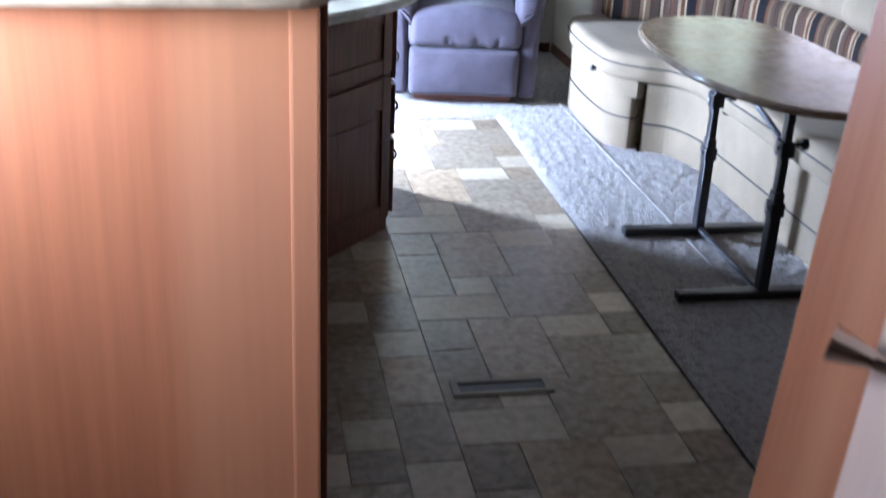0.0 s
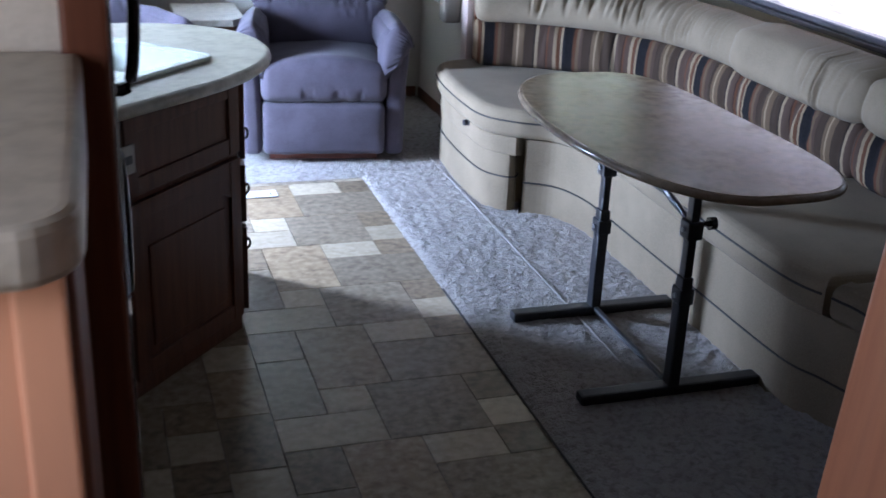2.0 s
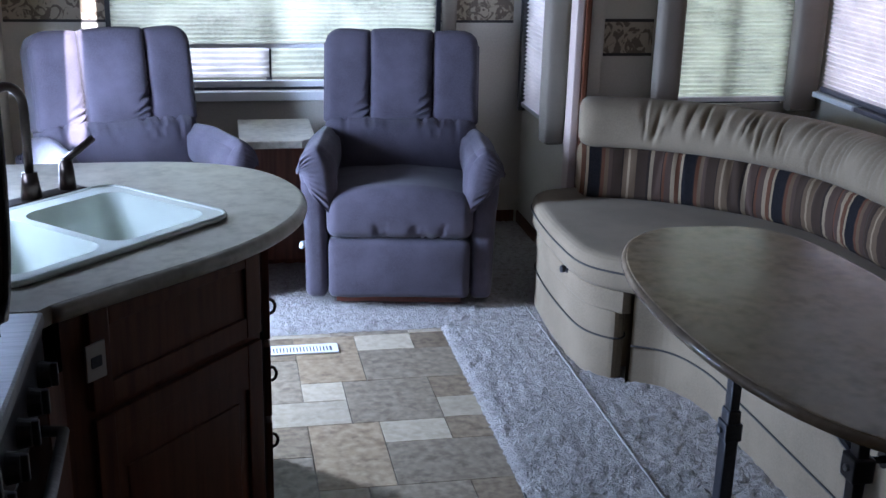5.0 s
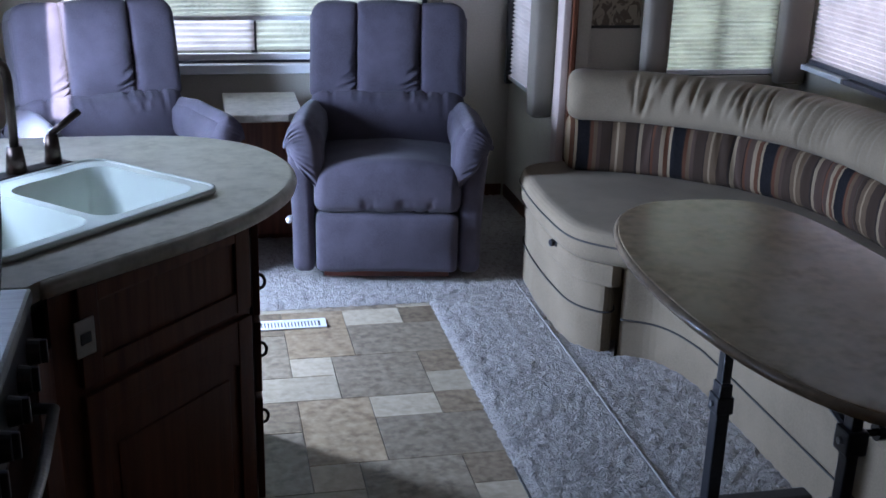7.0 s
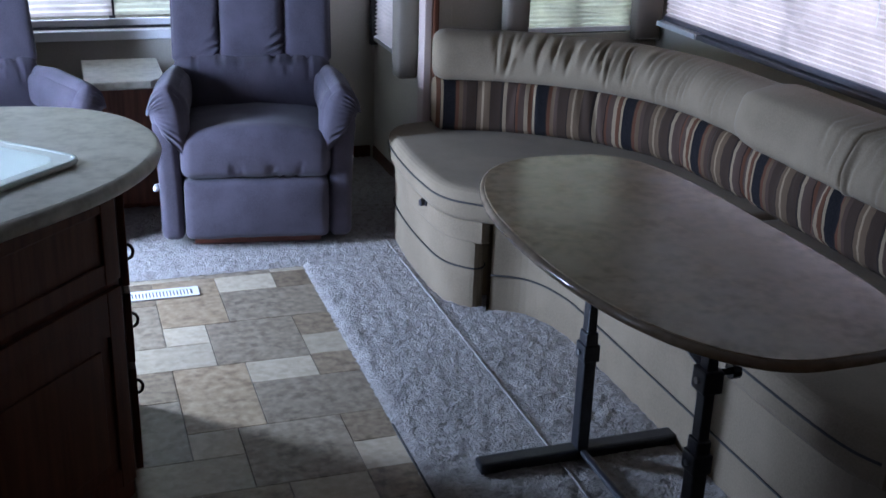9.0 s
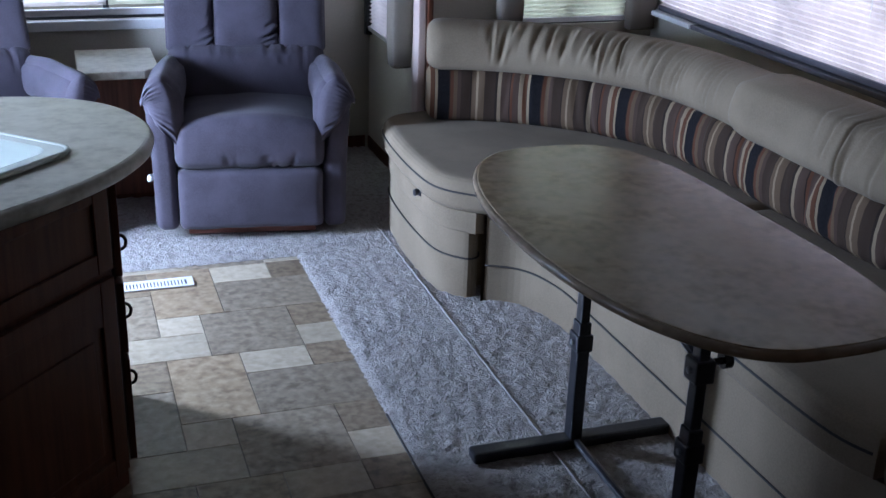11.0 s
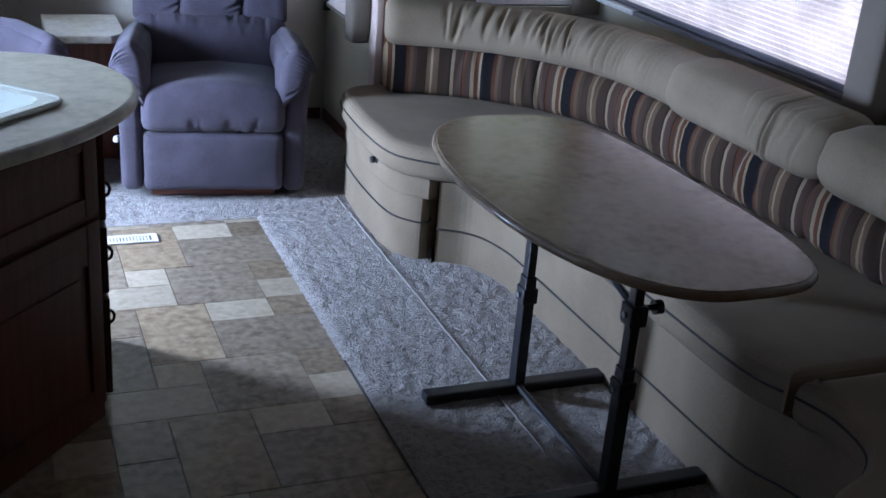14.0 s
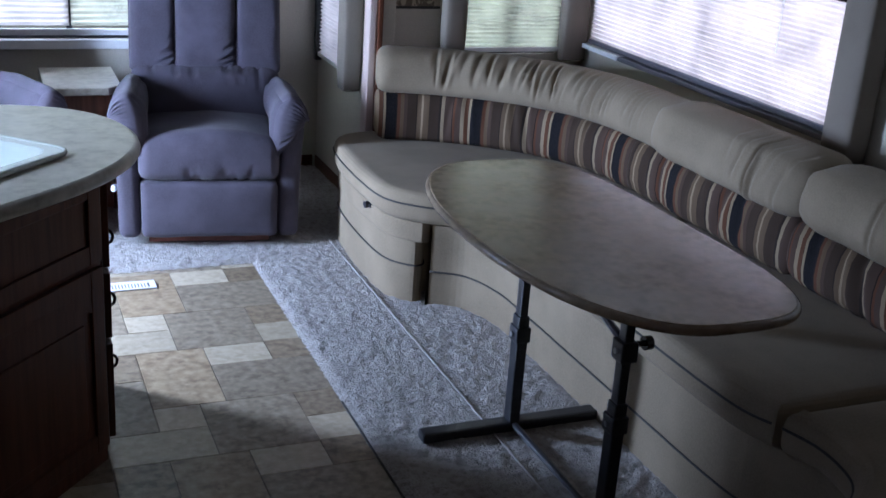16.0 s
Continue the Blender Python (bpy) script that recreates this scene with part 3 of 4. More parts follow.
def booth():
    th = thing("dinette_booth", "U-shaped tan microfibre dinette booth with striped bolsters", "booth seat")
    foot = shifted(edge, 0.020)
    i0 = next(i for i, p in enumerate(foot) if p.y < 4.985)
    far, rest = foot[: i0 + 1], [p for p in foot if p.y < far_end(foot, i0)]
    low = [p for p in spaced(far, 0.005) if p.y > far[-1].y + 0.024]
    low += [low[-1] + Vector(d) for d in ((0.012, -0.008), (0.026, -0.010), (0.040, -0.006), (0.054, 0.008), (0.064, 0.035), (0.070, 0.080))]
    box_end = part("end_box", prism([(p.x, p.y) for p in low] + [(3.43, low[-1].y), (3.43, 5.935), (2.38, 5.935)], 0.0, 0.268, 0.010, 3), SOFA, th, "tan upholstered end box of the booth")
    part("skirt", prism([(p.x, p.y) for p in shifted(far, -0.006)] + [(3.43, far[-1].y), (3.43, 5.935), (2.38, 5.935)], 0.262, 0.345, 0.014, 4), SOFA, box_end, "padded skirt over the end box")
    rest = shifted(rest, 0.006)
    g = far[-1]
    part("bench_base", prism([(g.x + 0.016, rest[0].y)] + [(p.x, p.y) for p in rest] + [(3.43, 1.61), (3.43, rest[0].y)], 0.0, 0.340, 0.006), SOFA, th, "tan upholstered bench base")
    # Black block added so the open gap reads as deep shade.
    part("joint_filler", box((g.x + 0.22, g.y - 0.021, 0.0), (3.40, low[-1].y + 0.004, 0.261)), BLACK, th, "black filler for the shade in the gap between end box and bench")
    part("base_piping", tube([Vector((p.x, p.y, 0.165)) for p in shifted(low, -0.003)], 0.0035, 6), PIPING, th, smooth=True)
    part("base_piping", tube([Vector((p.x, p.y, 0.150)) for p in shifted(rest, -0.003)], 0.0035, 6), PIPING, th, smooth=True)
    # seat cushions with rounded, piped front edges
    for name, y1, y0 in (("seat_cushion", 5.938, 4.51), ("seat_cushion", 4.50, 3.165), ("seat_cushion", 3.155, 1.62)):
        run = [p for p in shifted(edge, -0.008) if y0 < p.y < y1]
        pts = [(p.x, p.y) for p in run]
        ends = [(run[-1].x, y0), (3.43, y0), (3.43, y1), (run[0].x + 0.01, y1)]
        part(name, prism(pts + ends, 0.343, 0.466, 0.048, 6), SOFA, th, smooth=False)
        lip = [Vector((p.x, p.y, 0.418)) for p in shifted(run, -0.001)]
        part("seat_piping", tube(lip, 0.0038, 6), PIPING, th, smooth=True)
    # pull tab on the end box
    b = box((-0.024, -0.006, -0.006), (0.024, 0.006, 0.012), 0.004)
    latch = part("latch", moved(join(b, cylinder((0, -0.018, 0.004), (0, 0.004, 0.004), 0.013)), pose(2.166, 5.270, 0.330, 0, 0, -80)), BLACK, th)
    # bolsters and back cushions follow the bench
    back = smooth_line([(2.350, 5.770), (2.50, 5.725), (2.66, 5.655), (2.87, 5.500), (3.03, 5.300), (3.115, 5.05), (3.135, 4.70), (3.145, 4.2), (3.15, 3.5), (3.13, 3.2), (3.05, 2.95)], 12)
    STEP = 0.006
    walk_line = spaced(back, STEP)
    total = STEP * (len(walk_line) - 1)
    rng = random.Random(5)

    def cushion(name, s0, s1, profile, mat, amp, creases, mid, round_end=0.03, slant=0.0, label="", per=30, deep=(), wide=1.0):
        """One swept cushion; creases: the stretch with gathers, per: how many a metre, deep: single long folds."""
        a, c = int(s0 / STEP), min(int(s1 / STEP), len(walk_line) - 1)
        line = walk_line[a : c + 1]
        length = STEP * (len(line) - 1)
        centre = (sum(o for o, _ in profile) / len(profile), sum(z for _, z in profile) / len(profile))
        n = int((creases[1] - creases[0]) * per)
        folds = []
        for k in range(n):
            at = creases[0] + (creases[1] - creases[0]) * (k + rng.uniform(0.1, 0.9)) / n
            fade = min(1.0, 0.35 + 2.2 * min(k + 1, n - k) / n)
            folds.append((at, wide * rng.uniform(0.005, 0.010), rng.uniform(0.35, 1.0) * fade, slant + rng.uniform(-0.025, 0.025), rng.uniform(-0.1, 0.06)))
        folds += [(d, 0.0075, 2.0, slant, -1.0) for d in deep]

        def fn(o, z, s, t, k):
            s = s - s0
            e = min(s, length - s) / round_end
            f = 1.0 if e >= 1 else math.sqrt(max(0.0, 1 - (1 - e) ** 2)) * 0.4 + 0.6
            o, z = centre[0] + (o - centre[0]) * f, centre[1] + (z - centre[1]) * f
            if o > -0.06:
                for c0, w, h, sl, start in folds:
                    d = (s - c0 - sl * (z - mid) / 0.1) / w
                    if abs(d) < 4:
                        run = min(1.0, max(0.0, (z - mid - start) / 0.05 + 0.2))
                        o -= amp * h * run * math.exp(-d * d)
                        o += 0.45 * amp * h * run * math.exp(-((d - 1.9) ** 2))
                o += 0.006 * noise.noise((s * 7, z * 9, s0)) + 0.002 * noise.noise((s * 22, z * 25, s0))
            return o, z

        part(name, sweep(line, profile, True, fn, u0=s0), mat, th, label, smooth=True)

    bolster = [(-0.02, 0.464), (0.012, 0.468), (0.034, 0.49), (0.046, 0.53), (0.048, 0.58), (0.042, 0.63), (0.026, 0.665), (0.0, 0.683), (-0.05, 0.688), (-0.12, 0.68), (-0.12, 0.464)]
    for s0, s1 in ((0.0, 1.535), (1.505, 2.28), (2.25, 3.2)):
        cushion("bolster", s0, min(s1, total), bolster, STRIPES, 0.014, (0.1, s1 - s0 - 0.05), 0.52, 0.06, label="striped woven bolster in brown, navy and cream", per=9, wide=2.3)
    upper = [(-0.04, 0.678), (0.000, 0.674), (0.024, 0.678), (0.040, 0.688), (0.051, 0.705), (0.056, 0.725), (0.058, 0.75), (0.055, 0.775), (0.048, 0.80), (0.035, 0.825), (0.016, 0.845), (-0.010, 0.857), (-0.05, 0.866), (-0.10, 0.862), (-0.15, 0.845), (-0.16, 0.75), (-0.14, 0.68)]
    cushion("back_cushion", 0.0, 1.54, upper, SOFA, 0.026, (0.18, 1.36), 0.77, 0.06, 0.022, label="tan gathered back cushion", per=32)
    plump = [(o + 0.042 if o > 0 else o, z + (0.020 if z > 0.8 else 0)) for o, z in upper]
    cushion("back_pillow", 1.475, 2.33, plump, SOFA, 0.016, (0.42, 0.80), 0.77, 0.13, 0.01, label="tan rounded back pillow", per=14, deep=(0.60,))
    cushion("back_pillow", 2.31, 3.10, plump, SOFA, 0.016, (0.30, 0.60), 0.77, 0.13, 0.01, label="tan rounded back pillow", per=14, deep=(0.45,))
    return th


booth()


# ---- dinette table ----
def dinette_table():
    th = thing("dinette_table", "oval brown laminate dinette table on two black metal legs", "table", pose(2.20, 3.700, 0))
    a, c, n = 0.314, 0.655, 96
    pts = []
    for k in range(n):
        w = 2 * math.pi * k / n
        e = 2 / (3.9 if math.cos(w) > 0 else 2.3)
        x, y = a * math.copysign(abs(math.cos(w)) ** e, math.cos(w)), c * math.copysign(abs(math.sin(w)) ** e, math.sin(w))
        pts.append((x + 0.018 - 0.022 * y, y))
    top = part("tabletop", prism(pts, 0.751, 0.777, 0.003), TABLE_LAM, th, "mottled brown stone-pattern laminate top")
    rim = [Vector((x * 1.002, y * 1.001, 0.7635)) for x, y in pts]
    part("edge_band", tube(rim, 0.0115, 10, True), TABLE_EDGE, top, "brown edging with a worn shine", smooth=True)
    for y in (0.28, -0.29):
        leg = part("leg", box((0.0, y - 0.022, 0.04), (0.036, y + 0.022, 0.40), 0.005), BLACK, th, "black square-tube lower leg")
        part("inner_tube", box((0.005, y - 0.017, 0.40), (0.031, y + 0.017, 0.735), 0.004), BLACK, leg)
        part("collar", box((-0.006, y - 0.027, 0.315), (0.042, y + 0.027, 0.365), 0.005), BLACK, leg)
        part("collar", box((-0.006, y - 0.027, 0.52), (0.042, y + 0.027, 0.575), 0.005), BLACK, leg)
        part("bolt", cylinder((-0.012, y, 0.34), (-0.002, y, 0.34), 0.008, sides=10), STEEL, leg)
        part("bolt", cylinder((-0.012, y, 0.548), (-0.002, y, 0.548), 0.008, sides=10), STEEL, leg)
        part("knob", join(cylinder((0.04, y, 0.56), (0.075, y, 0.56), 0.008), cylinder((0.072, y, 0.56), (0.092, y, 0.56), 0.019)), BLACKGLOSS, leg)
        part("bracket", box((-0.09, y - 0.02, 0.735), (0.13, y + 0.02, 0.747), 0.002), BLACK, th)
        part("foot", box((-0.285, y - 0.026, 0.014), (0.315, y + 0.026, 0.046), 0.008), BLACK, th, "black metal floor foot")
    part("stretcher", tube([Vector((0.018, 0.27, 0.036)), Vector((0.018, -0.28, 0.036))], 0.011, 8), BLACK, th)
    part("brace", tube([Vector((0.018, 0.27, 0.705)), Vector((0.018, -0.28, 0.565))], 0.011, 8), BLACK, th)
    part("brace", tube([Vector((0.018, 0.265, 0.705)), Vector((0.018, -0.28, 0.715))], 0.008, 8), BLACK, th)
    return th


dinette_table()


# ---- recliners ----
def recliner(m, label):
    th = thing("recliner", label, "armchair", m, "violet recliners")
    rng = random.Random(3)
    part("base", box((-0.255, 0.07, 0.012), (0.255, 0.70, 0.060), 0.006), REDWOOD, th, "reddish wooden base")
    part("body", moved(pad((0.60, 0.62, 0.24), 0.03, 6), Matrix.Translation((0, 0.44, 0.20))), RECLINER, th, smooth=True)

    def rest_shape(p, q):
        y = p.y - (0.016 * (1 - q.x**2) * (1 - q.z**2) + 0.004 * noise.noise((p.x * 9, p.z * 9, 2.0)) if q.y < 0 else 0)
        return p.x, y, p.z + (0.006 * noise.noise((p.x * 8, 0, 5.0)) if abs(q.z) > 0.8 else 0)

    part("footrest", moved(pad((0.566, 0.10, 0.245), 0.026, 18, rest_shape), Matrix.Translation((0, 0.050, 0.174))), RECLINER, th, "padded closed footrest", smooth=True)
    nicks = [(x, rng.uniform(-0.35, 0.35), rng.uniform(0.06, 0.10)) for x in (-0.085, -0.055, 0.045, 0.075, 0.10, 0.16)]

    def seat_shape(p, q):
        top = max(0.0, q.z)
        z = p.z + 0.040 * (1 - q.x**2) * top * (1 - 0.5 * max(0.0, q.y)) + 0.005 * noise.noise((p.x * 7, p.y * 7, 3.0)) * top
        y = p.y
        if q.y < 0:
            y -= 0.020 * (1 - 0.7 * q.x**2) * (1 - q.z**2)
            for x, a, ln in nicks:
                u = p.x - x - a * (p.z + 0.07)
                y += 0.026 * math.exp(-((u / 0.0065) ** 2)) * max(0.0, 1 - (p.z + 0.085) / ln) - 0.006 * math.exp(-(((u - 0.009) / 0.006) ** 2)) * max(0.0, 1 - (p.z + 0.085) / ln)
        return p.x, y, z

    part("seat_cushion", moved(pad((0.582, 0.58, 0.180), 0.045, 54, seat_shape), Matrix.Translation((0, 0.290, 0.388))), RECLINER, th, "thick padded seat cushion", smooth=True)
    for sd in (-1, 1):

        def post_shape(p, q, s=sd):
            up = (q.z + 1) / 2
            return p.x + s * 0.020 * up**3, p.y + 0.004 * noise.noise((p.z * 8, s, 1.0)), p.z

        arm = part("arm", moved(pad((0.092, 0.70, 0.50), 0.034, 14, post_shape), Matrix.Translation((sd * 0.332, 0.375, 0.290))), RECLINER, th, "padded arm with a gathered front", smooth=True)

        def sleeve_shape(p, q, s=sd):
            """The arm's sleeve: swollen above, hanging down in front, gathered along its outer seam."""
            x = p.x + s * (0.004 + 0.026 * max(0.0, q.z) * (0.6 - 0.4 * q.y))
            out = max(0.0, s * q.x + 0.35) / 1.35
            y, z = p.y, p.z + 0.016 * (1 - q.x**2) * max(0.0, q.z) - 0.040 * max(0.0, q.y) * max(0.0, q.z) - 0.062 * out**1.6 * max(0.0, 0.35 + q.z)
            front = max(0.0, (-q.y - 0.70) / 0.30)
            inner = (1 - s * q.x) / 2
            if q.z < 0:
                z -= front * 0.150 * inner ** 1.2 * -q.z
                x -= s * 0.015 * front * -q.z
            g = front * math.exp(-(((s * q.x - 0.25 - 0.35 * q.z) / 0.42) ** 2))
            y += 0.006 * g * math.sin(p.z * 470 + 3.2 * q.x + s)
            x += 0.003 * g * math.sin(p.z * 430 + 1.0)
            y -= 0.018 * front * (1 - q.x**2)
            x += 0.004 * noise.noise((p.y * 9, p.z * 9, s))
            return x, y, z

        part("arm_pad", moved(pad((0.150, 0.62, 0.165), 0.050, 40, sleeve_shape), Matrix.Translation((sd * 0.322, 0.318, 0.575))), RECLINER, arm, smooth=True)
    back = Matrix.Translation((0, 0.50, 0.46)) @ Matrix.Rotation(-radians(12), 4, "X")
    tucks = [(x, rng.uniform(0.05, 0.12), rng.uniform(-0.35, 0.35)) for x in (-0.23, -0.125, -0.06, 0.085, 0.16, 0.225)]

    def lumbar_shape(p, q):
        y = p.y
        if q.y < 0:
            y -= 0.055 * (1 - q.x**2) * (1 - 0.6 * q.z**2)
            for x, ln, a in tucks:
                d = 0.13 - p.z
                u = p.x - x - a * d
                k = max(0.0, 1 - d / ln)
                y += 0.028 * math.exp(-((u / 0.0065) ** 2)) * k - 0.010 * math.exp(-(((u - 0.012) / 0.007) ** 2)) * k
            y += 0.006 * noise.noise((p.x * 8, p.z * 8, 7.0))
        return p.x * (1 + 0.03 * q.z), y, p.z

    part("lumbar_cushion", moved(pad((0.640, 0.17, 0.29), 0.055, 54, lumbar_shape), back @ Matrix.Translation((0, 0.015, 0.085))), RECLINER, th, "pulled lumbar cushion", smooth=True)
    for x, w, dz in ((-0.229, 0.206, -0.004), (0.0, 0.272, 0.0), (0.229, 0.206, -0.004)):
        sg = (x > 0) - (x < 0)
        folds = []
        for e in (-1, 1):
            if e == 1 and sg < 1:
                folds += [(e, -0.150 + 0.021 * k + rng.uniform(-0.005, 0.005), rng.uniform(-0.85, -0.30), rng.uniform(0.05, 0.11) * (1 - 0.09 * k)) for k in range(8)]

        def wing_shape(p, q, sg=sg, w=w, folds=folds):
            y, z = p.y, p.z
            if q.y < 0.4:
                y -= 0.030 * (1 - q.x**6) * (1 - 0.75 * q.z**4) * (1 - q.y) / 2
            z -= 0.008 * q.x**2 * max(0.0, q.z)
            if sg and q.x * sg > 0 and q.z > 0:
                z -= 0.050 * (q.x * sg) ** 4 * q.z**2
            if q.y < 0:
                for e, z0, slope, ln in folds:
                    u = w / 2 - e * p.x
                    v = (p.z - z0 - u * slope) / 0.0058
                    k = max(0.0, 1 - u / ln)
                    if abs(v) < 4 and k > 0:
                        y += 0.024 * math.exp(-v * v) * k - 0.011 * math.exp(-((v - 1.8) ** 2)) * k
                y += 0.007 * noise.noise((p.x * 6 + sg, p.z * 6, 1.0)) + 0.003 * noise.noise((p.x * 18 + sg, p.z * 18, 1.0))
            return p.x, y, z

        part("back_pad", moved(pad((w, 0.17, 0.400), 0.019, 60, wing_shape), back @ Matrix.Translation((x, 0.035 + 0.012 * abs(sg), 0.403 + dz))), RECLINER, th, "channelled back pad with gathered corners", smooth=True)
    part("back_shell", moved(pad((0.64, 0.10, 0.74), 0.04, 6), back @ Matrix.Translation((0, 0.12, 0.22))), RECLINER, th, smooth=True)
    part("lever", join(tube([Vector((-0.365, 0.16, 0.235)), Vector((-0.385, 0.15, 0.24)), Vector((-0.392, 0.09, 0.25))], 0.007), cylinder((-0.392, 0.095, 0.25), (-0.392, 0.06, 0.252), 0.012)), WHITE, th, "pale plastic release lever", smooth=True)
    return th


chair = recliner(pose(1.625, 5.735, 0.012, 0, 0, -9), "violet-grey microfibre recliner with closed footrest on the carpet")
tagged(copy_thing(chair, pose(0.715, 5.800, 0.012, 0, 0, 20)), "violet-grey microfibre recliner in the rear corner beside the side table")


# ---- side table between the recliners ----
def side_table():
    th = thing("side_table", "small cherry wood side table with clipped-corner laminate top", "side table", pose(1.185, 6.50, 0.012))
    top = [(-0.15, -0.21), (0.10, -0.21), (0.165, -0.14), (0.165, 0.25), (-0.165, 0.25), (-0.165, -0.19)]
    part("tabletop", prism(top, 0.548, 0.583, 0.007, 3), LAMINATE, th, "grey-beige stone laminate top")
    for x in (-0.135, 0.115):
        part("side_panel", box((x, -0.15, 0.0), (x + 0.02, 0.24, 0.548), 0.003), WOOD, th)
    part("back_panel", box((-0.115, 0.225, 0.0), (0.115, 0.24, 0.548)), WOOD, th)
    part("shelf", box((-0.115, -0.14, 0.26), (0.115, 0.225, 0.278), 0.002), WOOD, th)
    part("door", box((-0.113, -0.156, 0.03), (0.113, -0.138, 0.545), 0.003), DARKWOOD, th)
    part("plinth", box((-0.115, -0.13, 0.0), (0.115, 0.2, 0.03)), WOOD, th)


side_table()

# ---- kitchen peninsula ----
U, V = Vector((0.694, 0.720)).normalized(), Vector((-0.720, 0.694)).normalized()
SINK0 = Vector((0.528, 3.712))
SINK_U, SINK_V = 0.632, 0.430


def sink_at(u, v):
    p = SINK0 + U * u + V * v
    return p.x, p.y


def rounded_rect(u0, u1, v0, v1, r, n=5):
    out = []
    for cu, cv, a0 in ((u1 - r, v0 + r, -90), (u1 - r, v1 - r, 0), (u0 + r, v1 - r, 90), (u0 + r, v0 + r, 180)):
        for k in range(n + 1):
            a = radians(a0 + 90 * k / n)
            out.append((cu + r * math.cos(a), cv + r * math.sin(a)))
    return out


COUNTER = [(0.002, 4.74), (0.55, 4.74), (0.77, 4.735), (0.915, 4.70), (1.035, 4.62), (1.108, 4.50), (1.138, 4.36), (1.122, 4.215), (1.068, 4.085), (0.988, 3.972), (0.885, 3.866), (0.76, 3.757), (0.62, 3.632), (0.60, 3.602), (0.002, 3.602)]
round_part = smooth_line(COUNTER[1:13], 6)
counter_pts = [COUNTER[0]] + [(p.x, p.y) for p in round_part] + COUNTER[13:]


def countertop():
    th = thing("countertop", "grey-beige stone laminate countertop with a rounded end", "countertop")
    hole = [sink_at(u, v) for u, v in rounded_rect(0.02, SINK_U - 0.02, 0.02, SINK_V - 0.02, 0.05)]
    part("slab", ring_slab(counter_pts, [hole], 0.862, 0.900), LAMINATE, th)
    lip = [Vector((p.x, p.y, 0.881)) for p in round_part]
    part("edge_roll", tube(lip, 0.019, 10), LAMINATE, th, smooth=True)


countertop()


def sink():
    th = thing("kitchen_sink", "white double-bowl drop-in sink in the countertop", "sink")
    bowls = [(0.035, 0.285, 0.035, 0.375), (0.310, SINK_U - 0.035, 0.035, 0.375)]
    rim = [sink_at(u, v) for u, v in rounded_rect(0, SINK_U, 0, SINK_V, 0.045)]
    part("rim", ring_slab(rim, [[sink_at(u, v) for u, v in rounded_rect(a, c, d, e, 0.05)] for a, c, d, e in bowls], 0.9005, 0.912), SINKWHITE, th)
    part("rim_bead", tube([Vector((*p, 0.909)) for p in rim], 0.007, 8, True), SINKWHITE, th, smooth=True)
    for a, c, d, e in bowls:
        b = bmesh.new()
        rings = []
        for inset, z in ((0.0, 0.911), (0.004, 0.90), (0.010, 0.80), (0.022, 0.752), (0.055, 0.738)):
            rings.append([b.verts.new((*sink_at(u, v), z)) for u, v in rounded_rect(a + inset, c - inset, d + inset, e - inset, 0.05)])
        for A, B in zip(rings, rings[1:]):
            for i in range(len(A)):
                b.faces.new((A[i], A[(i + 1) % len(A)], B[(i + 1) % len(A)], B[i]))
        b.faces.new(rings[-1])
        bowl = part("bowl", b, SINKWHITE, th, smooth=True)
        x, y = sink_at((a + c) / 2, (d + e) / 2)
        part("drain", cylinder((x, y, 0.7385), (x, y, 0.743), 0.04), STEEL, bowl)


sink()


def faucet():
    x, y = sink_at(0.43, 0.475)
    th = thing("kitchen_faucet", "dark bronze gooseneck faucet with side lever", "faucet", pose(x, y, 0.9005, 0, 0, 46))
    part("deck_plate", box((-0.15, -0.028, 0), (0.15, 0.028, 0.012), 0.006), BRONZE, th)
    part("spout_base", cylinder((0.0, 0, 0.012), (0.0, 0, 0.075), 0.026, 0.018), BRONZE, th, smooth=True)
    neck = [Vector((0, 0, 0.07)), Vector((0, 0, 0.225))] + [Vector((-0.050 + 0.050 * math.cos(a), 0, 0.235 + 0.058 * math.sin(a))) for a in (math.pi * k / 10 for k in range(11))] + [Vector((-0.102, 0, 0.150))]
    part("spout", tube(neck, 0.0115, 10), BRONZE, th, smooth=True)
    part("lever_base", cylinder((0.11, 0, 0.012), (0.11, 0, 0.085), 0.022, 0.016), BRONZE, th, smooth=True)
    part("lever", tube([Vector((0.11, 0, 0.085)), Vector((0.125, -0.02, 0.105)), Vector((0.175, -0.03, 0.135))], 0.0095, 8), BRONZE, th, smooth=True)


faucet()


